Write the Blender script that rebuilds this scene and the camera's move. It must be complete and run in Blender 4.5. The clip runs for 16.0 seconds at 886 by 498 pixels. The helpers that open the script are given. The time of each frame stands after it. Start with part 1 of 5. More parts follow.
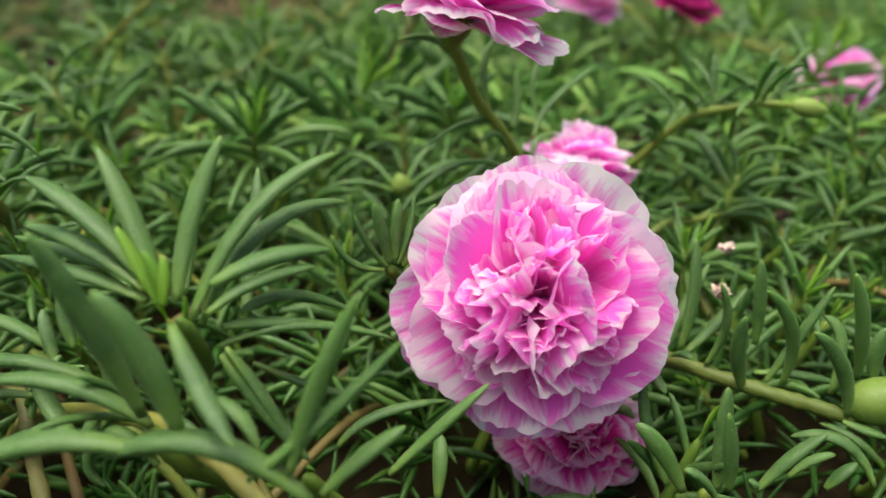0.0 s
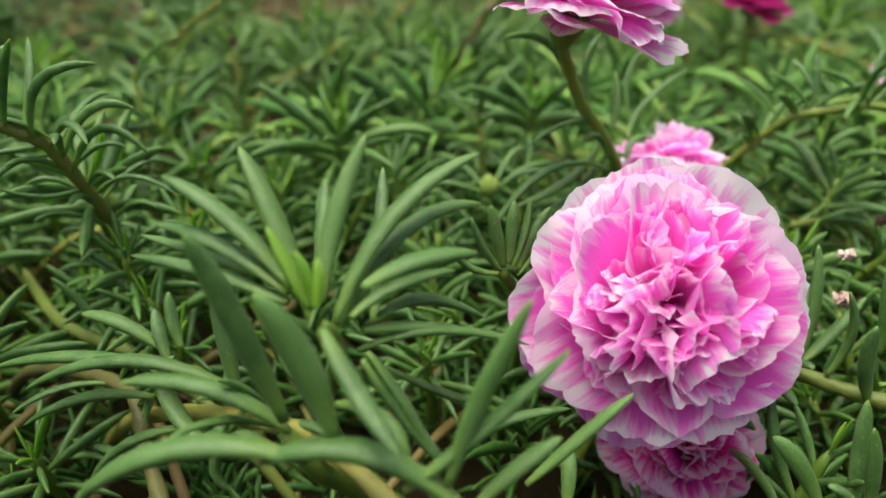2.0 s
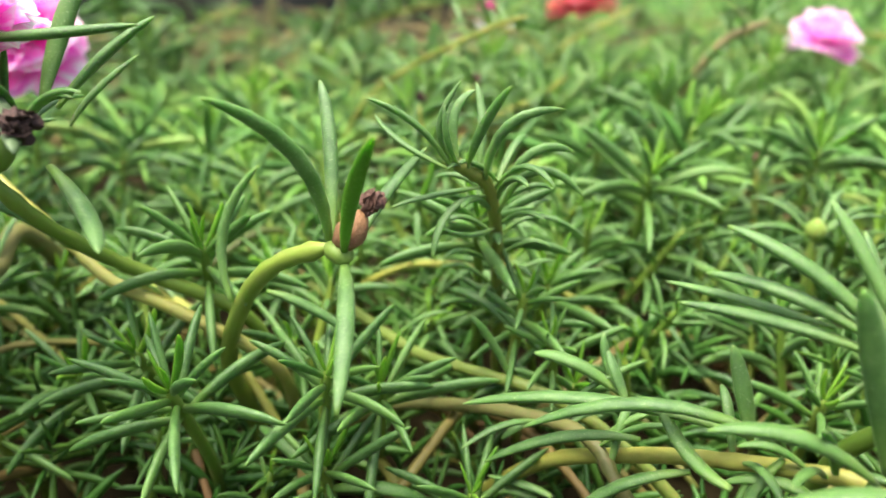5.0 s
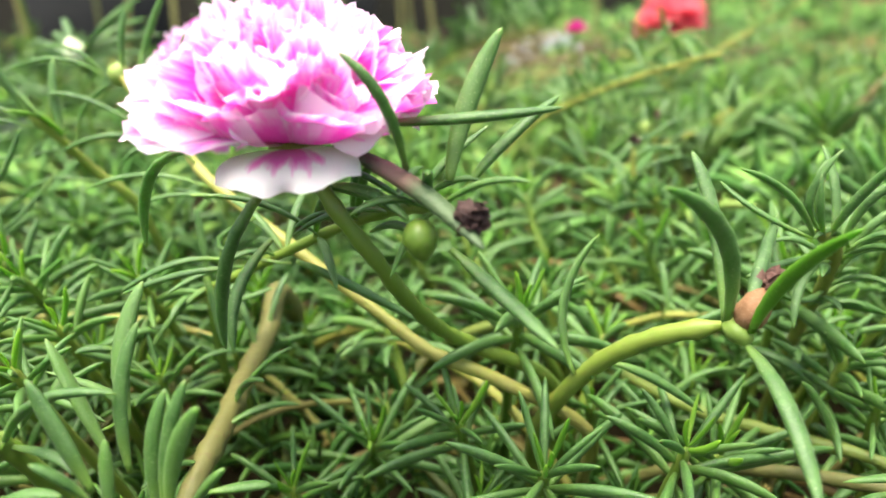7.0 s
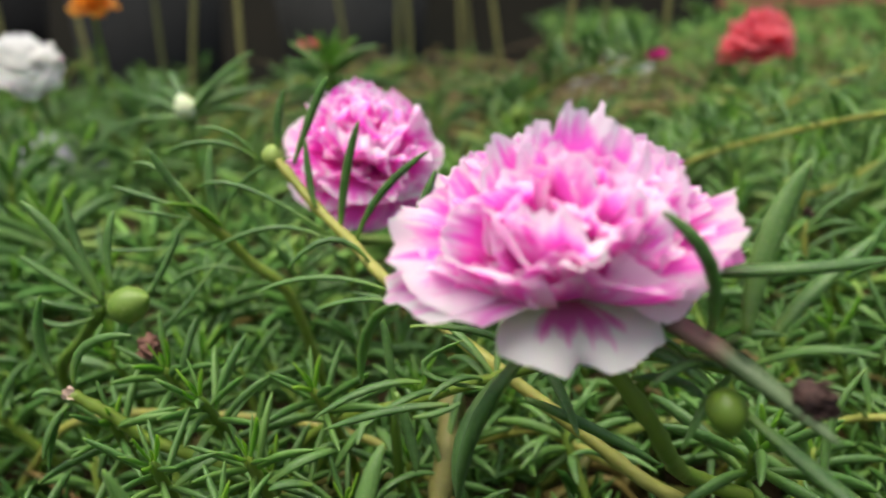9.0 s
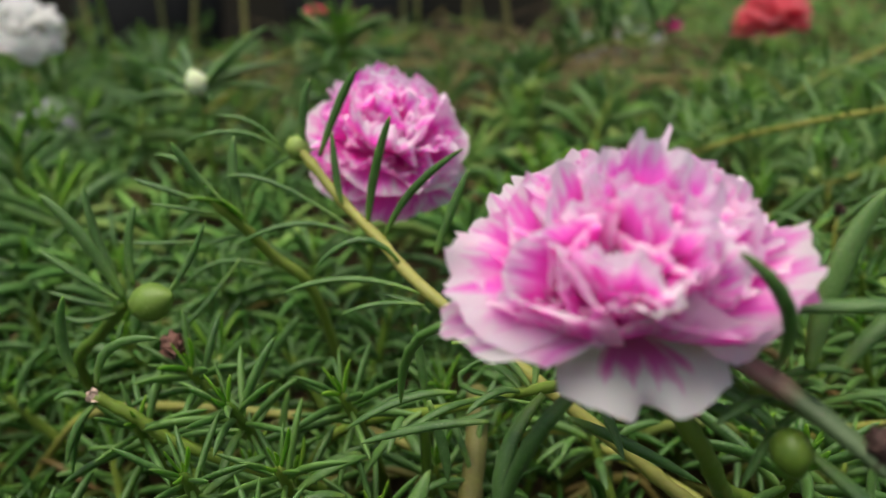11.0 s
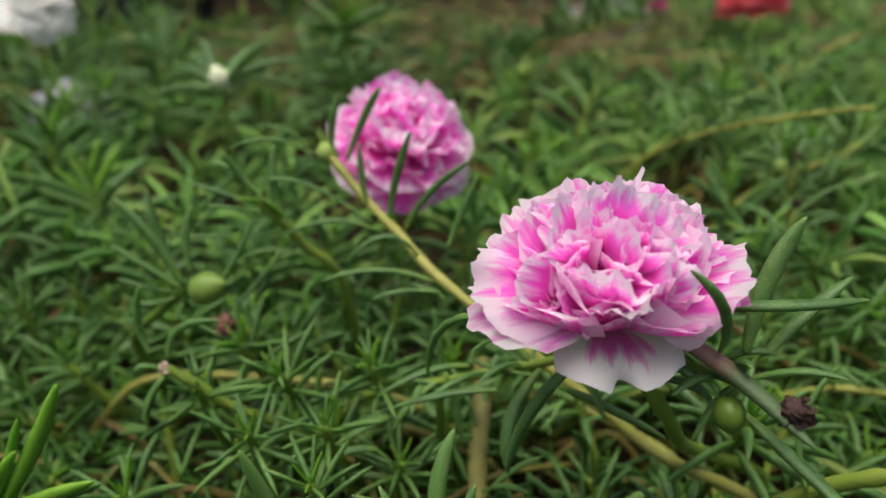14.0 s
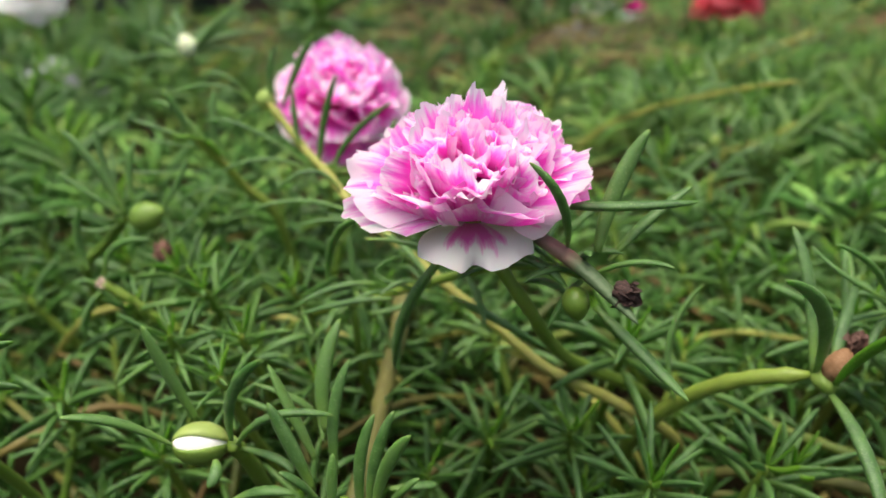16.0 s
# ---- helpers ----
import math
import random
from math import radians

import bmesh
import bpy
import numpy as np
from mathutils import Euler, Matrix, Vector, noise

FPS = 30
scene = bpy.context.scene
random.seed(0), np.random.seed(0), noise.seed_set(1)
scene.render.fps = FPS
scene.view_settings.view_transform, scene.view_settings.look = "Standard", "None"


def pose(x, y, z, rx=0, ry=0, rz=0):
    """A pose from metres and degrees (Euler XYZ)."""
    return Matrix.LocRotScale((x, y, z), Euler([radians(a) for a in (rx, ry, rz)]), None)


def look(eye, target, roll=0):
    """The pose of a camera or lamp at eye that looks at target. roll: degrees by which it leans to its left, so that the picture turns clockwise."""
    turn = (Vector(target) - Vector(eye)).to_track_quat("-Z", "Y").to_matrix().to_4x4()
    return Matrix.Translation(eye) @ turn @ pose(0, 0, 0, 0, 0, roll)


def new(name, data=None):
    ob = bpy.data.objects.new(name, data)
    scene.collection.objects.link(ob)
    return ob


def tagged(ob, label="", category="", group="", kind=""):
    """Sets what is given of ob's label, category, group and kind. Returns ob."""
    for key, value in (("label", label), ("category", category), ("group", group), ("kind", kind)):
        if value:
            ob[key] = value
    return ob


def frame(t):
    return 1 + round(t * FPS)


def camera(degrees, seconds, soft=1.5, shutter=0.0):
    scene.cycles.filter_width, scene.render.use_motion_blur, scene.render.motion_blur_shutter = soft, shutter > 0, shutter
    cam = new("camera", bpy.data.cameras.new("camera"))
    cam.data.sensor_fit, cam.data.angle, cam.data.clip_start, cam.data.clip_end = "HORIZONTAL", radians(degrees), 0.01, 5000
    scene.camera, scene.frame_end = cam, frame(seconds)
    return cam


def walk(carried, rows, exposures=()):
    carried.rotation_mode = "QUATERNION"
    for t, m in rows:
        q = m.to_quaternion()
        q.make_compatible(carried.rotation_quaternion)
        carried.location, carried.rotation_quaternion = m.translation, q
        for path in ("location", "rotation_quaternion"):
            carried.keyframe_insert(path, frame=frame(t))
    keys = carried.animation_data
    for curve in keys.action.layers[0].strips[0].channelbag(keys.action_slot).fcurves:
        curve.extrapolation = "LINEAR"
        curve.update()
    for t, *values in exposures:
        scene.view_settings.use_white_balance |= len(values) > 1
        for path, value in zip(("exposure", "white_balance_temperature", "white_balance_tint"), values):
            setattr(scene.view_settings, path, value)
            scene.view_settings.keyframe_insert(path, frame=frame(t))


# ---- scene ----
cam = camera(59.4, 16.0, shutter=0.15)
ROWS = [
    (0, 0.00100, 0.00092, 0.09419, 71.144, 1.011, -0.603),
    (0.5, -0.00547, 0.00096, 0.09470, 71.051, 0.825, 0.099),
    (1, -0.00934, 0.00168, 0.09441, 71.306, 0.530, 0.663),
    (1.5, -0.01092, 0.00259, 0.09396, 71.368, 0.795, 1.034),
    (2, -0.01339, 0.00360, 0.09387, 71.226, 0.933, 1.253),
    (2.5, -0.01642, 0.00292, 0.09556, 71.417, 1.021, 1.456),
    (3, -0.02466, -0.00001, 0.09741, 71.911, 0.800, 1.631),
    (3.5, -0.03643, 0.00163, 0.09736, 71.770, 0.248, 1.947),
    (4, -0.05314, 0.00098, 0.09759, 71.759, -0.304, 2.329),
    (4.2, -0.05817, 0.00071, 0.09643, 72.446, -0.219, 2.714),
    (6.3, -0.11601, -0.00044, 0.10465, 73.365, 0.278, 4.048),
    (6.5, -0.12118, 0.00035, 0.10600, 73.014, 0.430, 3.967),
    (7, -0.13337, 0.00196, 0.10708, 73.751, 1.163, 4.254),
    (7.5, -0.14378, 0.00428, 0.10570, 74.582, 1.608, 4.408),
    (8, -0.15142, 0.00385, 0.10681, 74.737, 0.798, 5.044),
    (8.5, -0.15432, 0.00825, 0.11749, 74.169, 1.528, 6.033),
    (9, -0.16462, 0.01708, 0.12157, 74.315, 1.827, 6.432),
    (9.2, -0.17230, 0.02036, 0.12200, 73.664, 2.286, 7.113),
    (11.3, -0.17117, 0.02310, 0.12778, 71.006, 0.822, 6.350),
    (11.5, -0.16875, 0.02434, 0.12649, 70.740, 1.036, 6.312),
    (12, -0.16974, 0.03064, 0.12541, 71.003, 0.853, 5.865),
    (12.5, -0.16914, 0.03169, 0.12750, 70.684, 0.355, 5.595),
    (13, -0.16201, 0.01041, 0.13806, 69.793, 0.265, 5.085),
    (13.5, -0.16822, 0.00354, 0.14065, 68.942, 0.607, 5.127),
    (14, -0.17440, 0.00010, 0.14243, 68.572, 0.391, 5.502),
    (14.5, -0.17942, -0.00299, 0.13917, 68.438, -0.064, 5.937),
    (15, -0.17413, -0.00943, 0.13777, 68.690, -0.644, 6.511),
    (15.5, -0.16162, -0.01196, 0.13107, 69.282, -1.155, 6.930),
    (16, -0.15286, -0.01695, 0.13126, 69.515, -0.747, 6.390),
]
EXPOSURES = [(0, 0.6), (2.5, 0.72), (3.5, 1.12), (4.2, 1.56), (6.3, 1.84), (8, 1.62), (8.5, 1.38), (9, 0.6), (11.5, 0.07), (12.5, -0.18), (13.3, -0.12), (14, 0.22), (14.5, 0.35), (15, 0.51), (16, 0.71)]
walk(cam, [(t, pose(*p)) for t, *p in ROWS], EXPOSURES)

cam.data.dof.use_dof = True
cam.data.dof.focus_distance = 0.112
cam.data.dof.aperture_fstop = 15.0

# ---- sky and sun: bright overcast ----
world = bpy.data.worlds.new("sky")
scene.world = world
world.use_nodes = True
sky = world.node_tree.nodes.new("ShaderNodeTexSky")
sky.sky_type = "NISHITA"
sky.sun_disc = False
sky.sun_elevation = radians(77)
sky.sun_rotation = radians(218)
sky.dust_density = 6.0
sky.ozone_density = 0.6
world.node_tree.links.new(sky.outputs[0], world.node_tree.nodes["Background"].inputs[0])
world.node_tree.nodes["Background"].inputs[1].default_value = 0.13
sun_data = bpy.data.lights.new("sun", "SUN")
sun_data.energy, sun_data.angle, sun_data.color = 2.5, radians(45), (1.0, 0.95, 0.86)
sun = new("sun", sun_data)
sun.matrix_world = look((-0.35, -0.4, 2.6), (0, 0.1, 0))

MM = 0.001


# ---- materials ----
def material(name):
    m = bpy.data.materials.new(name)
    m.use_nodes = True
    return m, m.node_tree.nodes, m.node_tree.links, m.node_tree.nodes["Principled BSDF"]


def ramp(nodes, stops):
    r = nodes.new("ShaderNodeValToRGB")
    while len(r.color_ramp.elements) < len(stops):
        r.color_ramp.elements.new(0.5)
    for el, (p, c) in zip(r.color_ramp.elements, stops):
        el.position, el.color = p, (*c, 1)
    return r


def noise_tex(nodes, links, scale, detail=3.0, coord=None, rough=0.5):
    n = nodes.new("ShaderNodeTexNoise")
    n.inputs["Scale"].default_value, n.inputs["Detail"].default_value, n.inputs["Roughness"].default_value = scale, detail, rough
    if coord is not None:
        links.new(coord, n.inputs["Vector"])
    return n


def mixer(nodes, links, kind, fac, a, b):
    m = nodes.new("ShaderNodeMix")
    m.data_type, m.blend_type = "RGBA", kind
    for sock, v in ((m.inputs[0], fac), (m.inputs[6], a), (m.inputs[7], b)):
        if hasattr(v, "is_linked"):
            links.new(v, sock)
        elif isinstance(v, tuple):
            sock.default_value = (*v, 1)
        else:
            sock.default_value = v
    return m.outputs[2]


def organic(name, stops, scale, spot, rough=0.45, bump=0.25, bump_scale=900.0, islands=False, sss=0.0, spot_amount=0.35, sheen=0.0, foot=None, bands=None):
    """A plant or soil surface: tone by piece, blotches, fine bump."""
    m, nodes, links, bsdf = material(name)
    geo = nodes.new("ShaderNodeNewGeometry")
    if islands:
        rnd = geo.outputs["Random Per Island"]
    else:
        rnd = nodes.new("ShaderNodeObjectInfo").outputs["Random"]
    tone = ramp(nodes, stops)
    blot = noise_tex(nodes, links, scale, 4.0, geo.outputs["Position"], 0.6)
    add = nodes.new("ShaderNodeMath")
    add.operation = "MULTIPLY_ADD"
    links.new(blot.outputs[0], add.inputs[0])
    add.inputs[1].default_value = 0.5
    broad = noise_tex(nodes, links, max(2.0, scale / 9), 2.0, geo.outputs["Position"])
    wide = nodes.new("ShaderNodeMath")
    wide.operation = "MULTIPLY_ADD"
    links.new(broad.outputs[0], wide.inputs[0])
    wide.inputs[1].default_value = 0.9
    sub = nodes.new("ShaderNodeMath")
    sub.operation = "ADD"
    links.new(rnd, sub.inputs[0])
    sub.inputs[1].default_value = -0.70
    links.new(sub.outputs[0], wide.inputs[2])
    links.new(wide.outputs[0], add.inputs[2])
    links.new(add.outputs[0], tone.inputs[0])
    fleck = noise_tex(nodes, links, scale * 9, 2.0, geo.outputs["Position"])
    mask = ramp(nodes, [(0.56, (0, 0, 0)), (0.74, (spot_amount,) * 3)])
    links.new(fleck.outputs[0], mask.inputs[0])
    col = mixer(nodes, links, "MIX", mask.outputs[0], tone.outputs[0], spot)
    if bands:
        # withered bands across the leaf, ragged along its length
        run = nodes.new("ShaderNodeSeparateXYZ")
        links.new(nodes.new("ShaderNodeUVMap").outputs[0], run.inputs[0])
        ragged = nodes.new("ShaderNodeMath")
        ragged.operation, ragged.inputs[1].default_value = "MULTIPLY_ADD", 0.22
        links.new(blot.outputs[0], ragged.inputs[0])
        links.new(run.outputs[1], ragged.inputs[2])
        shift = nodes.new("ShaderNodeMath")
        shift.operation, shift.inputs[1].default_value = "SUBTRACT", 0.11
        links.new(ragged.outputs[0], shift.inputs[0])
        across = ramp(nodes, bands)
        links.new(shift.outputs[0], across.inputs[0])
        col = mixer(nodes, links, "MIX", 0.85, col, across.outputs[0])
    if foot:
        # the leaf pales towards its foot and at its very tip
        run = nodes.new("ShaderNodeSeparateXYZ")
        links.new(nodes.new("ShaderNodeUVMap").outputs[0], run.inputs[0])
        fade = ramp(nodes, [(0.0, (0.85,) * 3), (0.10, (0.55,) * 3), (0.32, (0.0,) * 3), (0.93, (0.0,) * 3), (1.0, (0.45,) * 3)])
        links.new(run.outputs[1], fade.inputs[0])
        col = mixer(nodes, links, "MIX", fade.outputs[0], col, foot)
        # a dull film of wax, worn in patches, and fine pale specks
        film = noise_tex(nodes, links, 330, 4.0, geo.outputs["Position"], 0.6)
        worn = ramp(nodes, [(0.34, (0.10,) * 3), (0.66, (0.62,) * 3)])
        links.new(film.outputs[0], worn.inputs[0])
        col = mixer(nodes, links, "MIX", worn.outputs[0], col, (0.098, 0.190, 0.050))
        dots = noise_tex(nodes, links, 4200, 1.0, geo.outputs["Position"])
        speck = ramp(nodes, [(0.66, (0, 0, 0)), (0.74, (0.5,) * 3)])
        links.new(dots.outputs[0], speck.inputs[0])
        col = mixer(nodes, links, "MIX", speck.outputs[0], col, (0.32, 0.40, 0.20))
    links.new(col, bsdf.inputs["Base Color"])
    rr = ramp(nodes, [(0.3, (rough - 0.08,) * 3), (0.7, (rough + 0.12,) * 3)])
    links.new(blot.outputs[0], rr.inputs[0])
    links.new(rr.outputs[0], bsdf.inputs["Roughness"])
    fine = noise_tex(nodes, links, bump_scale, 3.0, geo.outputs["Position"])
    b = nodes.new("ShaderNodeBump")
    b.inputs["Strength"].default_value, b.inputs["Distance"].default_value = bump, 0.0004
    links.new(fine.outputs[0], b.inputs["Height"])
    links.new(b.outputs[0], bsdf.inputs["Normal"])
    bsdf.inputs["Specular IOR Level"].default_value = 0.4 if sheen else 0.3
    bsdf.inputs["Sheen Weight"].default_value = sheen
    bsdf.inputs["Sheen Roughness"].default_value = 0.4
    if sss:
        bsdf.inputs["Subsurface Weight"].default_value = sss
        bsdf.inputs["Subsurface Radius"].default_value = (0.6, 1.0, 0.25)
        bsdf.inputs["Subsurface Scale"].default_value = 0.0035
    return m


def petal_material(name, deep, pale, rim, streak=1.0):
    """Petal tissue: deep colour from the base, running out in ragged streaks into a pale rim."""
    m, nodes, links, bsdf = material(name)
    uv = nodes.new("ShaderNodeUVMap")
    sep = nodes.new("ShaderNodeSeparateXYZ")
    links.new(uv.outputs[0], sep.inputs[0])
    rnd = nodes.new("ShaderNodeObjectInfo").outputs["Random"]
    comb = nodes.new("ShaderNodeCombineXYZ")

    def calc(op, a, b, c=None):
        n = nodes.new("ShaderNodeMath")
        n.operation = op
        for sock, v in zip(n.inputs, (a, b, c)):
            if v is None:
                continue
            if hasattr(v, "is_linked"):
                links.new(v, sock)
            else:
                sock.default_value = v
        return n.outputs[0]

    links.new(calc("MULTIPLY_ADD", rnd, 37.0, calc("MULTIPLY", sep.outputs[0], 8.0)), comb.inputs[0])
    links.new(calc("MULTIPLY", sep.outputs[1], 0.9), comb.inputs[1])
    links.new(calc("MULTIPLY", rnd, 19.0), comb.inputs[2])
    rays = noise_tex(nodes, links, 1.6, 5.0, comb.outputs[0], 0.65)
    side = calc("ABSOLUTE", calc("MULTIPLY_ADD", sep.outputs[0], 2.0, -1.0), 0.0)
    inside = calc("MINIMUM", calc("SUBTRACT", 1.0, sep.outputs[1]), calc("MULTIPLY", calc("SUBTRACT", 1.0, side), 0.75))
    limit = calc("MULTIPLY_ADD", calc("SUBTRACT", rays.outputs[0], 0.5), 0.75 * streak, rim)
    limit = calc("MULTIPLY_ADD", calc("SUBTRACT", rnd, 0.5), 0.16, limit)
    value = calc("SUBTRACT", inside, limit)
    shade = ramp(nodes, [(0.43, pale), (0.515, tuple(0.5 * p + 0.5 * d for p, d in zip(pale, deep))), (0.66, deep)])
    links.new(calc("ADD", value, 0.5), shade.inputs[0])
    links.new(shade.outputs[0], bsdf.inputs["Base Color"])
    bsdf.inputs["Roughness"].default_value = 0.62
    bsdf.inputs["Subsurface Weight"].default_value = 0.25
    bsdf.inputs["Subsurface Radius"].default_value = (1.0, 0.5, 0.8)
    bsdf.inputs["Subsurface Scale"].default_value = 0.0012
    vein = nodes.new("ShaderNodeCombineXYZ")
    links.new(calc("MULTIPLY", sep.outputs[0], 26.0), vein.inputs[0])
    links.new(calc("MULTIPLY", sep.outputs[1], 2.0), vein.inputs[1])
    links.new(calc("MULTIPLY", rnd, 11.0), vein.inputs[2])
    lines = noise_tex(nodes, links, 1.0, 3.0, vein.outputs[0])
    b = nodes.new("ShaderNodeBump")
    b.inputs["Strength"].default_value, b.inputs["Distance"].default_value = 0.22, 0.0006
    links.new(lines.outputs[0], b.inputs["Height"])
    links.new(b.outputs[0], bsdf.inputs["Normal"])
    # light passes through the thin petal
    through_it = nodes.new("ShaderNodeBsdfTranslucent")
    links.new(shade.outputs[0], through_it.inputs["Color"])
    blend = nodes.new("ShaderNodeMixShader")
    blend.inputs[0].default_value = 0.66
    links.new(bsdf.outputs[0], blend.inputs[1])
    links.new(through_it.outputs[0], blend.inputs[2])
    links.new(blend.outputs[0], nodes["Material Output"].inputs["Surface"])
    return m


LEAF_STOPS = [(0.05, (0.01865, 0.06838, 0.008601)), (0.4, (0.02901, 0.09328, 0.01163)), (0.7, (0.04358, 0.1203, 0.01591)), (1.0, (0.07254, 0.1573, 0.02064))]
LEAF_WAXY = organic("leaf_waxy", [(0.05, (0.02194, 0.07132, 0.009864)), (0.4, (0.03378, 0.09612, 0.01368)), (0.7, (0.0475, 0.1201, 0.0182)), (1.0, (0.06865, 0.1499, 0.0235))], 150, (0.09082, 0.185, 0.04677), 0.46, 0.35, 3600, sss=0.3, sheen=0.04, foot=(0.1665, 0.2761, 0.03767))
# Far leaves vary olive to yellow-green; haze is put into the paler greens.
LEAF_FAR_HAZE = organic("leaf_far_haze_mass", [(0.0, (0.03729, 0.09794, 0.01934)), (0.35, (0.06993, 0.186, 0.03164)), (0.6, (0.1166, 0.2644, 0.04395)), (0.85, (0.1725, 0.3329, 0.05714)), (1.0, (0.2052, 0.2937, 0.06592))], 60, (0.1665, 0.3037, 0.08161), 0.5, 0.2, 1500, islands=True)
LEAF = organic("leaf_green", LEAF_STOPS, 120, (0.1211, 0.2761, 0.05022), 0.47, 0.35, 3200, sss=0.25, sheen=0.02, foot=(0.1514, 0.2669, 0.03139))
LEAF_STUFF = organic("leaf_green_mass", LEAF_STOPS, 120, (0.1211, 0.2761, 0.05022), 0.42, 0.2, 1500, islands=True)
YOUNG = organic("leaf_young", [(0.1, (0.072, 0.18, 0.014)), (0.6, (0.11, 0.235, 0.02)), (1.0, (0.16, 0.30, 0.03))], 150, (0.1673, 0.3239, 0.05524), 0.42, 0.2, 1500, sss=0.3)
LEAF_LIGHT = organic("leaf_light_green", [(0.05, (0.055, 0.1235, 0.0225)), (0.4, (0.0825, 0.1662, 0.03)), (0.7, (0.1155, 0.2042, 0.04)), (1.0, (0.165, 0.247, 0.0525))], 120, (0.15, 0.28, 0.06), 0.47, 0.35, 3200, sss=0.25, sheen=0.02, foot=(0.17, 0.28, 0.04))
STEM_OLD = organic("stem_old", [(0.1, (0.085, 0.092, 0.024)), (0.5, (0.145, 0.14, 0.036)), (0.8, (0.2, 0.18, 0.055)), (1.0, (0.23, 0.19, 0.08))], 120, (0.13, 0.085, 0.038), 0.6, 0.7, 600, sss=0.1, spot_amount=0.5)
SPENT_LEAF = organic("leaf_spent", [(0.1, (0.060, 0.070, 0.040)), (0.5, (0.085, 0.110, 0.055)), (1.0, (0.12, 0.15, 0.075))], 130, (0.2, 0.16, 0.11), 0.55, 0.5, 1500, bands=[(0.0, (0.05, 0.055, 0.03)), (0.26, (0.06, 0.06, 0.035)), (0.36, (0.30, 0.17, 0.13)), (0.50, (0.22, 0.13, 0.09)), (0.58, (0.06, 0.10, 0.04)), (1.0, (0.075, 0.125, 0.05))])
STEM = organic("stem_yellow_green", [(0.1, (0.105, 0.15, 0.026)), (0.5, (0.19, 0.215, 0.036)), (0.85, (0.25, 0.255, 0.05)), (1.0, (0.28, 0.275, 0.07))], 110, (0.24, 0.16, 0.05), 0.5, 0.5, 900, sss=0.2, spot_amount=0.3)
STEM_YELLOW = organic("stem_yellow", [(0.1, (0.15, 0.185, 0.03)), (0.5, (0.24, 0.255, 0.045)), (1.0, (0.33, 0.31, 0.075))], 90, (0.28, 0.19, 0.06), 0.5, 0.5, 800, sss=0.2, spot_amount=0.3)
STEM_GREEN = organic("stem_green", [(0.1, (0.086, 0.1548, 0.01892)), (0.6, (0.1333, 0.2064, 0.02838)), (1.0, (0.1892, 0.2494, 0.03956))], 60, (0.1892, 0.2064, 0.0473), 0.4, 0.25, 700, sss=0.3, spot_amount=0.2)
STEM_STUFF = organic("stem_mass", [(0.1, (0.05263, 0.07456, 0.01096)), (0.5, (0.1228, 0.1228, 0.02193)), (1.0, (0.1667, 0.09648, 0.03509))], 70, (0.1548, 0.08772, 0.03612), 0.5, 0.3, 700, islands=True)
BUD = organic("bud_green", [(0.1, (0.12, 0.20, 0.03)), (0.6, (0.19, 0.28, 0.05)), (1.0, (0.27, 0.35, 0.09))], 160, (0.32, 0.40, 0.14), 0.46, 0.15, 900, sss=0.2)
BUD_WHITE = organic("bud_petal_white", [(0.1, (0.62, 0.68, 0.42)), (1.0, (0.82, 0.83, 0.70))], 120, (0.8, 0.8, 0.7), 0.45, 0.15, 900, sss=0.2)
DRY = organic("dried_brown", [(0.1, (0.0338, 0.018, 0.0135)), (0.5, (0.112, 0.0562, 0.0394)), (1.0, (0.247, 0.124, 0.09))], 500, (0.338, 0.169, 0.135), 0.75, 0.9, 900)
POD = organic("seed_pod_tan", [(0.1, (0.10, 0.05, 0.02)), (0.6, (0.22, 0.115, 0.05)), (1.0, (0.36, 0.22, 0.12))], 420, (0.42, 0.30, 0.2), 0.7, 1.0, 700)
PALE = organic("withered_pale", [(0.1, (0.45, 0.32, 0.24)), (1.0, (0.68, 0.56, 0.48))], 400, (0.5, 0.35, 0.3), 0.6, 0.6, 900)
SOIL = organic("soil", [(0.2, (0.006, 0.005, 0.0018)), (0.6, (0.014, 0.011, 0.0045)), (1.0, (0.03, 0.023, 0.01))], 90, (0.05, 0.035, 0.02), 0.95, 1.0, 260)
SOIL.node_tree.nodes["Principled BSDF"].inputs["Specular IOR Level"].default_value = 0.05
STONE = organic("stone_grey", [(0.2, (0.20, 0.21, 0.22)), (1.0, (0.40, 0.41, 0.42))], 60, (0.3, 0.3, 0.28), 0.7, 0.6, 500)
STALK = organic("stalk_olive", [(0.1, (0.08, 0.09, 0.025)), (1.0, (0.20, 0.19, 0.06))], 40, (0.2, 0.14, 0.06), 0.6, 0.4, 300)
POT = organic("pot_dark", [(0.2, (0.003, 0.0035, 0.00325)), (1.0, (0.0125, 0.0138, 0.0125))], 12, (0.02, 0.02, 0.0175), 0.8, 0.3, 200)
BRICK = organic("brick_orange", [(0.1, (0.30, 0.13, 0.07)), (1.0, (0.42, 0.22, 0.13))], 20, (0.2, 0.12, 0.08), 0.85, 0.6, 150)
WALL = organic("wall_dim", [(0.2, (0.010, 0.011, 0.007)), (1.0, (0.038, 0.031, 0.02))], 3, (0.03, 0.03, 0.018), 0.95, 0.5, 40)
PINK = petal_material("petal_pink_white", (0.96, 0.18, 0.73), (0.98, 0.90, 0.95), 0.075, 1.2)
PINK_SOFT = petal_material("petal_pink_soft", (0.97, 0.20, 0.76), (0.98, 0.89, 0.95), 0.115, 1.4)
PINK_LOBE = petal_material("petal_white_pink_throat", (0.93, 0.17, 0.68), (0.96, 0.93, 0.95), 0.27, 1.2)
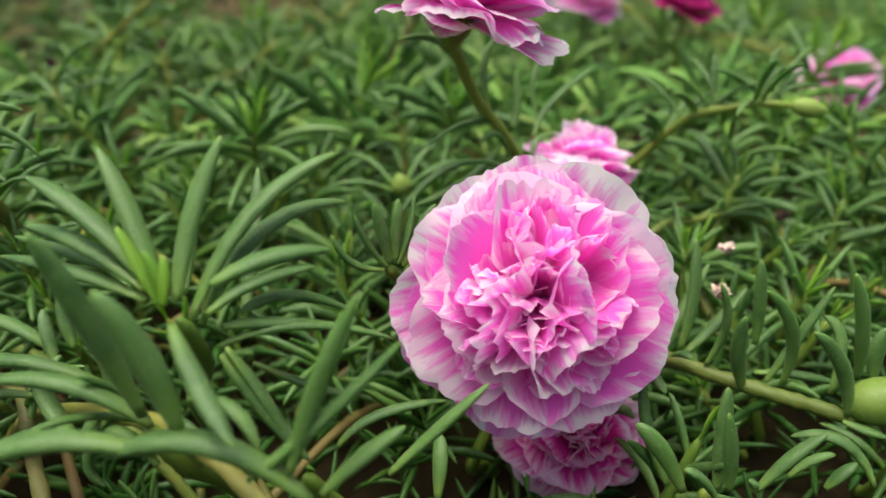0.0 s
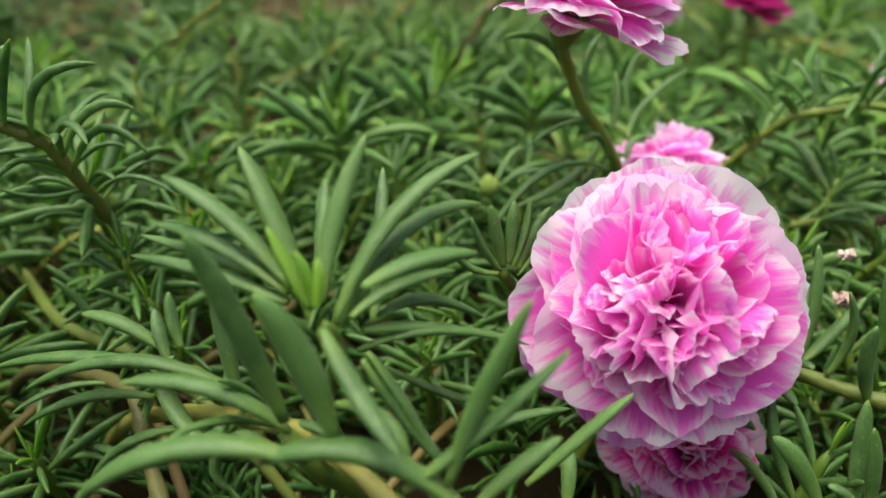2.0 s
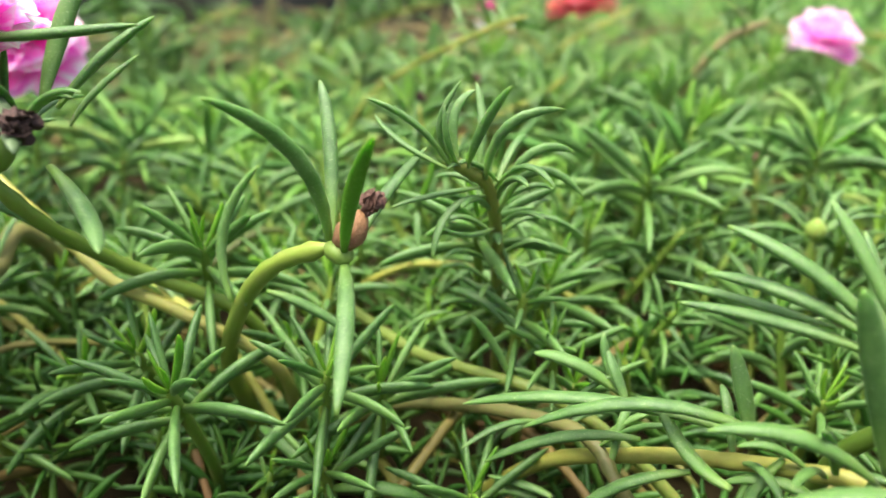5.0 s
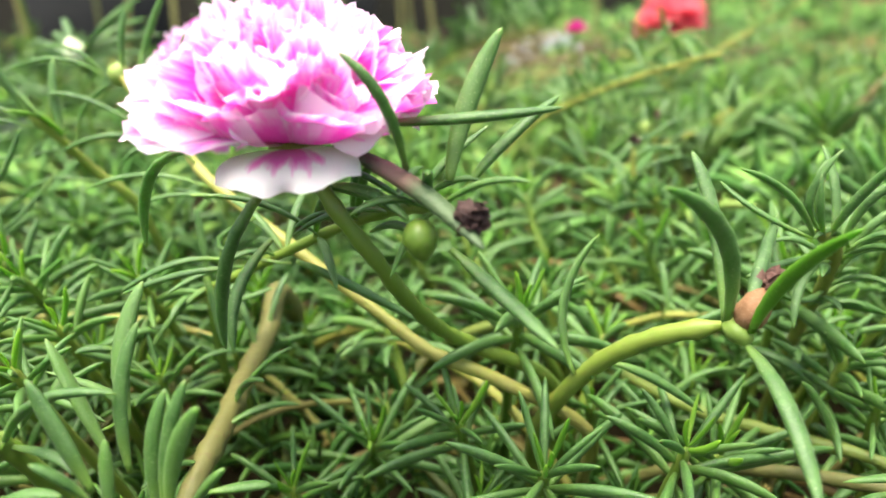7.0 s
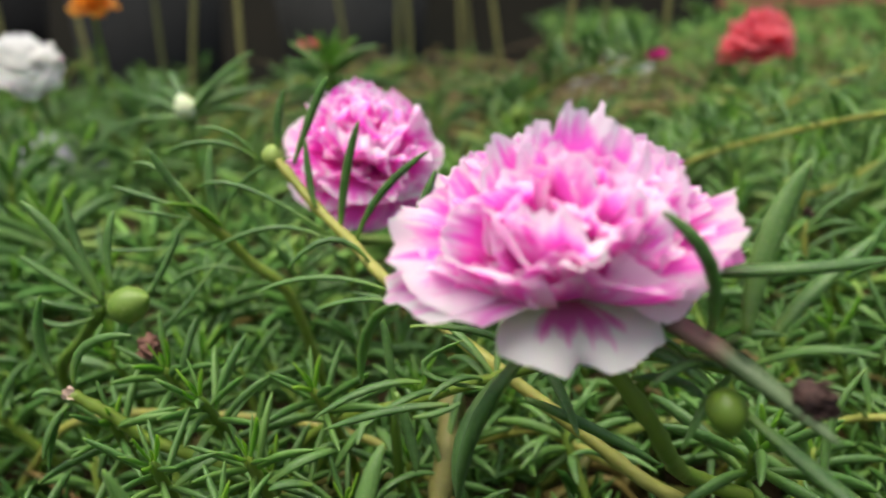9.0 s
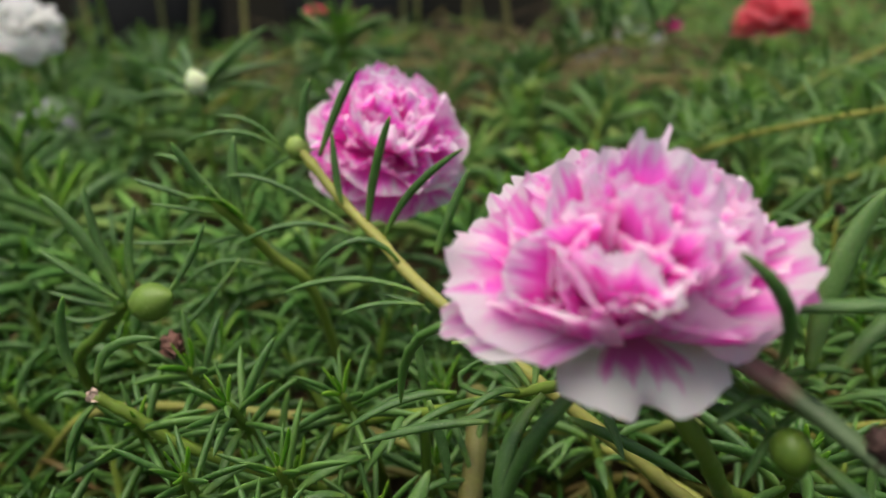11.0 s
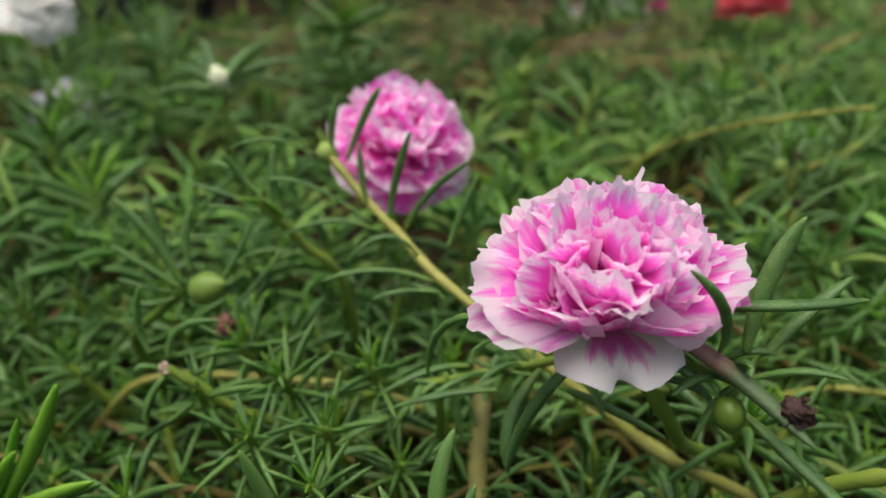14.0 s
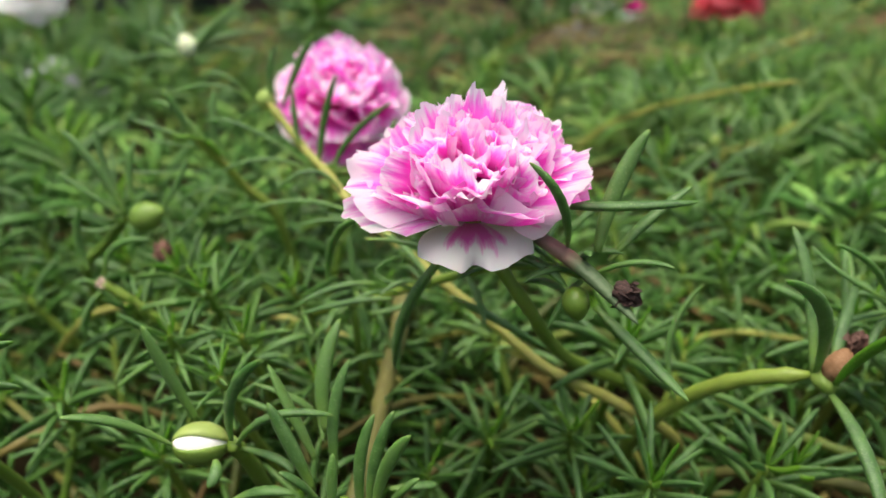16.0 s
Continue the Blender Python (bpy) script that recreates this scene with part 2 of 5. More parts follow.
PINK_BACK = petal_material("petal_pink_bright", (0.96, 0.15, 0.73), (0.98, 0.86, 0.95), 0.08, 1.4)
PINK_CORE = petal_material("petal_pink_core", (0.97, 0.24, 0.77), (0.98, 0.89, 0.95), 0.06, 1.2)
PINK_DEEP = petal_material("petal_pink_deep", (0.80, 0.06, 0.46), (0.94, 0.72, 0.86), 0.12, 1.4)
MAGENTA = petal_material("petal_magenta", (0.62, 0.02, 0.28), (0.68, 0.05, 0.34), 0.05)
CORAL = petal_material("petal_coral", (0.78, 0.10, 0.16), (0.86, 0.26, 0.30), 0.1)
WHITE = petal_material("petal_white", (0.90, 0.90, 0.82), (0.94, 0.94, 0.92), 0.5)
ORANGE = petal_material("petal_orange", (0.75, 0.25, 0.02), (0.80, 0.38, 0.04), 0.2)


# ---- mesh helpers ----
def mesh_of(name, verts, faces, mat, uvs=None, smooth=True):
    me = bpy.data.meshes.new(name)
    me.from_pydata([tuple(v) for v in verts], [], faces)
    if smooth:
        me.polygons.foreach_set("use_smooth", [True] * len(me.polygons))
    if uvs is not None:
        layer = me.uv_layers.new(name="UVMap")
        loops = np.empty(len(me.loops), dtype=np.int32)
        me.loops.foreach_get("vertex_index", loops)
        layer.data.foreach_set("uv", np.asarray(uvs, dtype=np.float32)[loops].ravel())
    me.materials.append(mat)
    me.update()
    return me


def part(name, me, parent, label="", m=None):
    ob = new(name, me)
    ob.parent = parent
    if m is not None:
        ob.matrix_basis = m
    return tagged(ob, label)


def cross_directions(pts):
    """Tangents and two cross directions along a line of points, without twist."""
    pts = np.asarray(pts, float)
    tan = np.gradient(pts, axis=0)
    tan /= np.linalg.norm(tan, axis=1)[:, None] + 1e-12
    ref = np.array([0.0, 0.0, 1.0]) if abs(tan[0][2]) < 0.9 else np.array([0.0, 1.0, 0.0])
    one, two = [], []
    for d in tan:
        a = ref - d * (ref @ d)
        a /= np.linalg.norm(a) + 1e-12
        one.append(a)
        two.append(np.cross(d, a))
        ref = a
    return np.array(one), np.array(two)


def tube(pts, radii, sides=8, flat=1.0):
    """Verts and faces of a closed tube; flat squashes it across its first cross direction."""
    pts, radii = np.asarray(pts, float), np.asarray(radii, float)
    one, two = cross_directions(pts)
    ang = np.arange(sides) * 2 * math.pi / sides
    ring = np.cos(ang)[None, :, None] * one[:, None] * flat + np.sin(ang)[None, :, None] * two[:, None]
    verts = (pts[:, None] + ring * radii[:, None, None]).reshape(-1, 3)
    faces = []
    for i in range(len(pts) - 1):
        for k in range(sides):
            a, b = i * sides + k, i * sides + (k + 1) % sides
            faces.append((a, b, b + sides, a + sides))
    faces.append(tuple(range(sides - 1, -1, -1)))
    faces.append(tuple(range((len(pts) - 1) * sides, len(pts) * sides)))
    return verts, faces


def smooth_line(ctrl, per=6):
    """A Catmull-Rom line through the control points."""
    p = [np.asarray(c, float) for c in ctrl]
    p = [2 * p[0] - p[1]] + p + [2 * p[-1] - p[-2]]
    out = []
    for i in range(1, len(p) - 2):
        for k in range(per):
            t = k / per
            out.append(0.5 * (2 * p[i] + (p[i + 1] - p[i - 1]) * t + (2 * p[i - 1] - 5 * p[i] + 4 * p[i + 1] - p[i + 2]) * t * t + (3 * p[i] - p[i - 1] - 3 * p[i + 1] + p[i + 2]) * t**3))
    out.append(p[-2])
    return np.array(out)


LEAF_PROFILE = [(0.0, 0.44), (0.06, 0.54), (0.18, 0.76), (0.35, 0.94), (0.5, 1.0), (0.66, 0.95), (0.8, 0.81), (0.9, 0.59), (0.965, 0.35), (1.0, 0.08)]


def leaf_shape(base, mid, tip, half, sides=8, profile=LEAF_PROFILE, flat=0.62):
    base, mid, tip = (np.asarray(v, float) for v in (base, mid, tip))
    bend = 2 * mid - (base + tip) / 2
    s = np.array([a for a, _ in profile])[:, None]
    pts = (1 - s) ** 2 * base + 2 * s * (1 - s) * bend + s * s * tip
    return tube(pts, [w * half for _, w in profile], sides, flat)


def leaf_uvs(sides, profile=LEAF_PROFILE):
    """Across and along the leaf, ring by ring."""
    return [(k / sides, a) for a, _ in profile for k in range(sides)]


RND = random.Random(7)


# ---- plants ----
def plant(name, label, ctrl, radius, category="moss rose plant", group="", mat=None, root=True):
    """An Empty at the foot of a stem through the points (in mm), which is carried down into the soil."""
    line = [Vector(c) * MM for c in ctrl]
    if root and line[0].z > 0.004:
        foot = Vector((line[0].x + RND.uniform(-0.006, 0.006), line[0].y + 0.006 + 0.4 * line[0].z, -0.002))
        line = [foot, foot.lerp(line[0], 0.55) + Vector((0, 0.002, 0))] + line
    thing = tagged(new(name), label, category, group)
    thing.location = line[0]
    pts = smooth_line([v - line[0] for v in line])
    n = len(pts)
    knots = [radius * MM * (1.12 - 0.24 * i / n) * (1 + 0.06 * math.sin(i * 2.3) + 0.05 * math.sin(i * 5.1 + 1) + 0.17 * (i % 5 == 3)) for i in range(n)]
    knots[-1] *= 0.4
    knots[-2] *= 0.85
    part("stem", mesh_of("stem", *tube(pts, knots, 10), mat or STEM_GREEN), thing)
    return thing


def leaf(thing, base, mid, tip, width=1.0, mat=None):
    """One leaf of its own shape, from base over mid to tip (in mm)."""
    o = np.array(thing.location)
    b, m, t = (np.array(v) * MM - o for v in (base, mid, tip))
    me = mesh_of("leaf", *leaf_shape(b, m, t, 1.12 * MM * width, 10), mat or LEAF_WAXY, leaf_uvs(10))
    return part("leaf", me, thing)


def runner(ctrl, radius, rise=False, leaves=4, mat=None):
    """A creeping stem that comes out of the bed and, unless it rises, goes back into it; a few leaves are left on it."""
    p = [Vector(c) for c in ctrl]
    back, on = (p[0] - p[1]).normalized(), (p[-1] - p[-2]).normalized()
    start = [Vector((p[0].x + back.x * 42, p[0].y + back.y * 42 + 6, -2)), p[0] + Vector((back.x * 18, back.y * 18 + 2, -0.3 * p[0].z))]
    end = [] if rise else [p[-1] + Vector((on.x * 18, on.y * 18 + 2, -0.3 * p[-1].z)), Vector((p[-1].x + on.x * 42, p[-1].y + on.y * 42 + 6, -2))]
    label = "long yellow-green moss rose stem rising from the bed" if rise else "bare yellow-green creeping stem of moss rose"
    thing = plant("moss_rose_runner", label, start + p + end, radius * (0.6 if rise else 0.78), "plant stem", "creeping stems in the bed", mat or (STEM_GREEN if rise else STEM))
    for k in range(leaves * 6 if rise else leaves + 3):
        f = RND.uniform(0.1, 0.95) * (len(p) - 1)
        i = min(int(f), len(p) - 2)
        c = p[i].lerp(p[i + 1], f - i)
        d = Vector((RND.uniform(-1, 1), RND.uniform(-0.8, 0.8), RND.uniform(-0.2, 1.0))).normalized() * RND.uniform(10, 17)
        leaf(thing, c, c + d * 0.5 + Vector((0, 0, 1.8)), c + d, 0.7)
    return thing


def unit_leaf(bow, sides, profile=LEAF_PROFILE):
    """A leaf 1 long along z that arches outward along x."""
    return leaf_shape((0, 0, 0), (-bow * 0.5, 0, 0.52), (bow * 0.25, 0, 1.0), 0.070, sides, profile)


BOWS = (-0.07, 0.0, 0.05, 0.11, 0.18, 0.27)
LEAVES = [mesh_of("leaf", *unit_leaf(b, 8), LEAF, leaf_uvs(8)) for b in BOWS]
LIGHT_LEAVES = [mesh_of("leaf", *unit_leaf(b, 8), LEAF_LIGHT, leaf_uvs(8)) for b in BOWS]
YOUNG_LEAVES = [mesh_of("young_leaf", *unit_leaf(b, 6), YOUNG, leaf_uvs(6)) for b in (-0.1, 0.05)]


def turn_to(axis, roll=0.0):
    return Vector(axis).to_track_quat("Z", "Y").to_matrix().to_4x4() @ Matrix.Rotation(roll, 4, "Z")


def rosette_leaves(rnd, axis, count, length, back, spread=78):
    """Poses of the leaves of one shoot tip: (matrix, openness 0..1), spiralling down the stem."""
    turn = turn_to(axis)
    out = []
    for k in range(count):
        f = k / max(1, count - 1)
        tilt = radians(12 + spread * f**0.75 + rnd.uniform(-9, 9))
        size = length * (0.42 + 0.68 * min(1, f * 1.6)) * rnd.uniform(0.82, 1.15)
        m = turn @ Matrix.Translation((0, 0, -back * f**1.2)) @ Matrix.Rotation(k * 2.4 + rnd.uniform(-0.3, 0.3), 4, "Z") @ Matrix.Rotation(tilt, 4, "Y")
        out.append((m @ Matrix.Diagonal((size, size, size, 1)), f))
    return out


def rosette(center, axis, count=16, length=15.0, seed=0, label="star-shaped moss rose leaf rosette, green with young centre", group="moss rose rosettes in the bed", young=4, stem=1.0, back=9.0, spread=78, meshes=LEAVES):
    """A leafy shoot tip at center (mm) with a stem that leans down into the bed."""
    rnd = random.Random(seed)
    ax = Vector(axis).normalized()
    c = Vector(center)
    low = c - ax * (16 + back * 0.6)
    low.z = max(low.z, 6)
    thing = plant("moss_rose_shoot", label, [low, c - ax * (7 + back * 0.3), c], stem, "moss rose plant", group)
    o = thing.location
    for m, f in rosette_leaves(rnd, ax, count, length * MM, back * MM, spread):
        is_young = f * count < young
        me = rnd.choice(YOUNG_LEAVES) if is_young else meshes[min(len(meshes) - 1, int(rnd.uniform(0.5, 3.2) + 2.6 * f))]
        part("young_leaf" if is_young else "leaf", me, thing, "", Matrix.Translation(c * MM - o) @ m)
    return thing


# ---- blooms ----
# kinds of petal: half width, cup, curl of the tip, ruffle, depth of notches, crimp of the rim (each from, to)
PETAL_KINDS = {
    0: ((0.50, 0.60), (0.06, 0.20), (0.06, 0.22), (0.016, 0.034), (0.03, 0.08), (0.004, 0.009)),
    1: ((0.44, 0.56), (0.04, 0.30), (0.00, 0.22), (0.028, 0.065), (0.04, 0.11), (0.006, 0.014)),
    2: ((0.54, 0.58), (0.05, 0.07), (0.24, 0.28), (0.020, 0.030), (0.28, 0.30), (0.004, 0.008)),
    3: ((0.42, 0.60), (0.00, 0.40), (-0.14, 0.24), (0.055, 0.105), (0.08, 0.22), (0.012, 0.026)),
    4: ((0.42, 0.50), (-0.05, 0.16), (0.14, 0.28), (0.045, 0.080), (0.06, 0.16), (0.010, 0.020)),
}


def petal_shape(seed, kind, nu=29, nv=15):
    """A petal 1 long along z, its inner face towards x: a narrow claw that widens into a rounded, notched and crimped fan. Kinds: 0 broad and nearly flat, 1 cupped and ruffled, 2 two-lobed, 3 broad with a ragged rim, 4 ruffled and arching outwards."""
    rnd = random.Random(seed)
    wide, cup, roll, ruff, notch, crimp = (rnd.uniform(*lim) for lim in PETAL_KINDS[kind])
    ph, k = rnd.uniform(0, 6), rnd.uniform(2.6, 4.6)
    bulge = rnd.uniform(-0.16, -0.04) if kind in (1, 3) else rnd.uniform(-0.08, 0.05)
    claw = 0.26 if kind == 0 else 0.12
    twist, lean = rnd.uniform(-0.25, 0.25), rnd.uniform(-0.10, 0.10)
    dips = [(rnd.uniform(-0.8, 0.8), rnd.uniform(0.05, 0.14), notch * rnd.uniform(0.4, 1.0)) for _ in range(5 if kind == 3 else 3)]
    if kind == 2:
        lean, twist, dips = 0.0, 0.0, [(0.05, 0.16, notch)]
    verts, uvs, faces = [], [], []
    for j in range(nv):
        v = j / (nv - 1)
        for i in range(nu):
            u = -1 + 2 * i / (nu - 1)
            w = wide * (claw + (1 - claw) * math.sin(min(1, v * 1.10 + 0.01) * math.pi / 2) ** 1.25)
            long = 1 - 0.38 * abs(u) ** 2.3 - v**4 * sum(d * math.exp(-(((u - c) / s) ** 2)) for c, s, d in dips)
            long += crimp * v**5 * (math.sin(15 * u + ph) + math.sin(27 * u + 3 * ph) + 0.7 * math.sin(41 * u + 2 * ph))
            wave = ruff * v**1.7 * (math.sin(k * u + ph) + 0.55 * math.sin(2.3 * k * u + 2 * ph) + (0.4 if kind == 3 else 0.12) * v**3 * math.sin(6.1 * k * u + ph))
            n = cup * u * u * v + bulge * math.sin(v * math.pi) - roll * v**3 + wave + twist * u * v * v * wide
            verts.append((n, w * u * (1 - 0.16 * cup * u * u) + lean * v * v, v * long))
            uvs.append((0.5 + 0.5 * u, v))
    for j in range(nv - 1):
        for i in range(nu - 1):
            a = j * nu + i
            faces.append((a, a + 1, a + nu + 1, a + nu))
    return verts, faces, uvs


PETALS = {}


def petal_mesh(kind, mat):
    key = (kind, mat.name)
    if key not in PETALS:
        v, f, uv = petal_shape(100 + kind * 7, kind // 20)
        PETALS[key] = mesh_of("petal", v, f, mat, uv)
    return PETALS[key]


DRY_TWIG = organic("dry_twig", [(0.1, (0.06, 0.045, 0.02)), (0.5, (0.14, 0.11, 0.045)), (1.0, (0.22, 0.19, 0.06))], 50, (0.2, 0.14, 0.07), 0.75, 0.5, 500, islands=True)

# rings of petals: count, tilt from the axis, spread of the tilt, length, height on the axis
FULL = ((8, 85, 5, 1.0, 0.0), (8, 76, 7, 0.93, 0.04), (8, 65, 9, 0.82, 0.08))
POMPON = ((8, 88, 8, 1.0, 0.0), (9, 74, 9, 1.0, 0.03), (9, 60, 11, 0.98, 0.05), (9, 46, 12, 0.94, 0.07), (8, 32, 12, 0.90, 0.09), (7, 18, 12, 0.86, 0.11), (5, 4, 8, 0.82, 0.12), (4, -9, 6, 0.80, 0.1))
SIDE = ((9, 66, 8, 0.92, 0.05), (9, 54, 10, 0.96, 0.06), (9, 44, 12, 0.96, 0.06))
CUPPED = ((8, 58, 6, 1.0, 0.0), (6, 42, 6, 1.0, 0.04), (6, 26, 8, 0.95, 0.06), (5, 10, 8, 0.9, 0.08))
SMALL = ((8, 84, 8, 1.0, 0.0), (9, 64, 10, 0.94, 0.06), (9, 44, 12, 0.86, 0.10), (8, 24, 12, 0.76, 0.13), (5, 6, 8, 0.7, 0.14))

# tufts of small petals that fill the middle: number of tufts, tilt from the axis, distance of the tuft's foot, petals in each, length
FULL_TUFTS = ((6, 50, 0.20, 4, 0.58), (4, 28, 0.20, 4, 0.58), (3, 11, 0.15, 4, 0.54))
SMALL_TUFTS = ((5, 44, 0.26, 4, 0.52), (1, 0, 0.3, 4, 0.5))
SIDE_TUFTS = ((8, 60, 0.32, 4, 0.60), (7, 42, 0.34, 5, 0.62), (4, 18, 0.32, 5, 0.52))


def bloom(thing, base, axis, radius, mat, seed, layers=FULL, open_by=0.0, roll=0.0, extra=(), core=None, tufts=()):
    """A double flower head on a thing: a green cup as its part, and every petal under it."""
    rnd = random.Random(seed)
    o = thing.location
    turn = Matrix.Translation(Vector(base) * MM - o) @ turn_to(axis, roll)
    s = radius * MM
    cup = [(0, 0, -0.30), (0, 0, -0.2), (0, 0, -0.08), (0, 0, 0.04), (0, 0, 0.10)]
    v, f = tube([np.array(c) * s for c in cup], [0.07 * s, 0.12 * s, 0.17 * s, 0.18 * s, 0.12 * s], 12)
    head = part("flower_head", mesh_of("flower_head", v, f, BUD), thing, "", turn)
    flat = turn.to_3x3().inverted()
    for row, (n, tilt, spread, size, up) in enumerate(layers):
        off = rnd.uniform(0, 6.3)
        for k in range(n):
            az = off + k * 2 * math.pi / n + rnd.uniform(-0.16, 0.16)
            th = radians(tilt + open_by + rnd.uniform(-spread, spread))
            out = (turn.to_3x3() @ Vector((math.cos(az), math.sin(az), 0))).normalized()
            front = -out.y
            ln = s * size * (rnd.uniform(0.94, 1.04) if row < 2 else rnd.uniform(0.78, 1.10))
            sway = rnd.uniform(-1, 1) * (0.16 if row < 2 else 0.7)
            fan = rnd.uniform(0.92, 1.12)
            kind = rnd.randrange(20)
            if layers is SIDE:
                if front > 0.45:
                    continue
                kind += 80 if row < 2 else 20
            elif layers is POMPON:
                kind += 60 if row > 1 else 0
            elif layers is not CUPPED:
                kind += 20 if row > 1 else 0
            m = Matrix.Translation((0, 0, up * s + rnd.uniform(0, 0.03) * s)) @ Matrix.Rotation(az, 4, "Z") @ Matrix.Rotation(th, 4, "Y")
            m = m @ Matrix.Translation((0, 0, 0.05 * s)) @ Matrix.Rotation(math.pi + sway, 4, "Z") @ Matrix.Diagonal((ln, ln * fan, ln, 1))
            part("petal", petal_mesh(kind, mat), head, "", m)
    for n, tilt, dist, count, size in tufts:
        off = rnd.uniform(0, 6.3)
        for k in range(n):
            az, th = off + k * 2 * math.pi / n + rnd.uniform(-0.25, 0.25), radians(tilt + rnd.uniform(-10, 10))
            out = turn.to_3x3() @ Vector((math.cos(az), math.sin(az), 0))
            th -= radians(24) * max(0.0, -out.normalized().y) if layers is SIDE else 0.0
            root = Matrix.Translation((0, 0, 0.06 * s)) @ Matrix.Rotation(az, 4, "Z") @ Matrix.Rotation(th, 4, "Y") @ Matrix.Translation((0, 0, dist * s * rnd.uniform(0.85, 1.15)))
            start = rnd.uniform(0, 6.3)
            for j in range(count):
                ln = s * size * rnd.uniform(0.82, 1.12)
                m = root @ Matrix.Rotation(start + j * 2 * math.pi / count + rnd.uniform(-0.35, 0.35), 4, "Z") @ Matrix.Rotation(radians(rnd.uniform(8, 52)), 4, "Y")
                m = m @ Matrix.Rotation(math.pi + rnd.uniform(-0.5, 0.5), 4, "Z") @ Matrix.Diagonal((ln, ln * rnd.uniform(0.95, 1.2), ln, 1))
                part("petal", petal_mesh(rnd.choice((20, 60)) + rnd.randrange(20), core or mat), head, "", m)
    for way, tilt, size, kind, stuff in extra:
        d = flat @ Vector(way)
        m = Matrix.Rotation(math.atan2(d.y, d.x), 4, "Z") @ Matrix.Rotation(radians(tilt), 4, "Y") @ Matrix.Translation((0, 0, 0.08 * s)) @ Matrix.Rotation(math.pi, 4, "Z") @ Matrix.Diagonal((size * s, size * s * 1.1, size * s, 1))
        part("petal", petal_mesh(kind, stuff), head, "", m)
    return head


def lump(radius, stretch, axis, rough, seed, point=0.0):
    """An uneven ball or bud along an axis, pointed by so much at its end."""
    v, f = [], []
    turn = turn_to(axis).to_3x3()
    rings, seg = (9, 14) if rough < 0.3 else (16, 24)
    for j in range(rings + 1):
        a = math.pi * (j + 0.02) / (rings + 0.04)
        for i in range(seg):
            b = 2 * math.pi * i / seg
            r = math.sin(a) * (1 - point * max(0, -math.cos(a)) ** 2)
            p = Vector((r * math.cos(b), r * math.sin(b), -math.cos(a) * -1 * (stretch + point * 0.35 * max(0, -math.cos(a)))))
            p = Vector((p.x, p.y, -p.z))
            p *= 1 + rough * (noise.noise(p * 2.2 + Vector((seed, 0, 0))) + 0.6 * noise.noise(p * 5 + Vector((0, seed, 0))) + 0.35 * noise.noise(p * 11 + Vector((seed, seed, 0))))
            v.append(turn @ (p * radius))
    for j in range(rings):
        for i in range(seg):
            a, b = j * seg + i, j * seg + (i + 1) % seg
            f.append((a, b, b + seg, a + seg))
    f.append(tuple(range(seg - 1, -1, -1)))
    f.append(tuple(range(rings * seg, (rings + 1) * seg)))
    return v, f


def knob(thing, name, at, radius, stretch, axis, mat, rough=0.0, seed=1, point=0.0, label=""):
    o = thing.location
    v, f = lump(radius * MM, stretch, axis, rough, seed, point)
    return part(name, mesh_of(name, v, f, mat), thing, label, Matrix.Translation(Vector(at) * MM - o))


def sepal(thing, at, radius, stretch, axis, face):
    """A green shell over one side of a bud, broad at the foot and narrowing to the tip."""
    z = Vector(axis).normalized()
    x = (Vector(face) - z * z.dot(Vector(face))).normalized()
    y = z.cross(x)
    v, f, nu, nv = [], [], 13, 12
    for k, grow in enumerate((1.06, 1.0)):
        for j in range(nv):
            th = math.pi * (1 - 0.96 * j / (nv - 1))
            half = radians(96 - 34 * (j / (nv - 1)) ** 1.8)
            for i in range(nu):
                a = half * (2 * i / (nu - 1) - 1)
                v.append((z * math.cos(th) * stretch + (x * math.cos(a) + y * math.sin(a)) * math.sin(th)) * radius * grow * MM)
    for k in range(2):
        for j in range(nv - 1):
            for i in range(nu - 1):
                a = k * nu * nv + j * nu + i
                q = (a, a + 1, a + nu + 1, a + nu)
                f.append(q if k == 0 else q[::-1])
    n = nu * nv
    rim = [i for i in range(nu)] + [j * nu + nu - 1 for j in range(1, nv)] + [(nv - 1) * nu + i for i in range(nu - 2, -1, -1)] + [j * nu for j in range(nv - 2, 0, -1)]
    f += [(a, a + n, b + n, b) for a, b in zip(rim, rim[1:] + rim[:1])]
    return part("sepal", mesh_of("sepal", v, f, BUD), thing, "pale green sepal", Matrix.Translation(Vector(at) * MM - thing.location))


def withered(thing, name, at, radius, axis, seed, mat, label=""):
    """A crumpled head of dried petals, in one mesh."""
    rnd = random.Random(seed)
    turn = turn_to(axis)
    allv, allf = lump(radius * 0.62 * MM, 1.2, axis, 0.5, seed)
    allv = list(allv)
    for k in range(11):
        v, f, _ = petal_shape(500 + seed * 13 + k, 1, 9, 6)
        s = radius * MM * rnd.uniform(1.0, 1.7)
        m = turn @ Matrix.Translation((0, 0, -0.5 * radius * MM)) @ Matrix.Rotation(k * 2.4, 4, "Z") @ Matrix.Rotation(radians(rnd.uniform(5, 65)), 4, "Y") @ Matrix.Diagonal((s * 1.6, s * 0.7, s, 1))
        base = len(allv)
        allv += [m @ Vector(p) for p in v]
        allf += [tuple(i + base for i in q) for q in f]
    ob = part(name, mesh_of(name, allv, allf, mat), thing, label, Matrix.Translation(Vector(at) * MM - thing.location))
    return tagged(ob, label, kind="stuff")


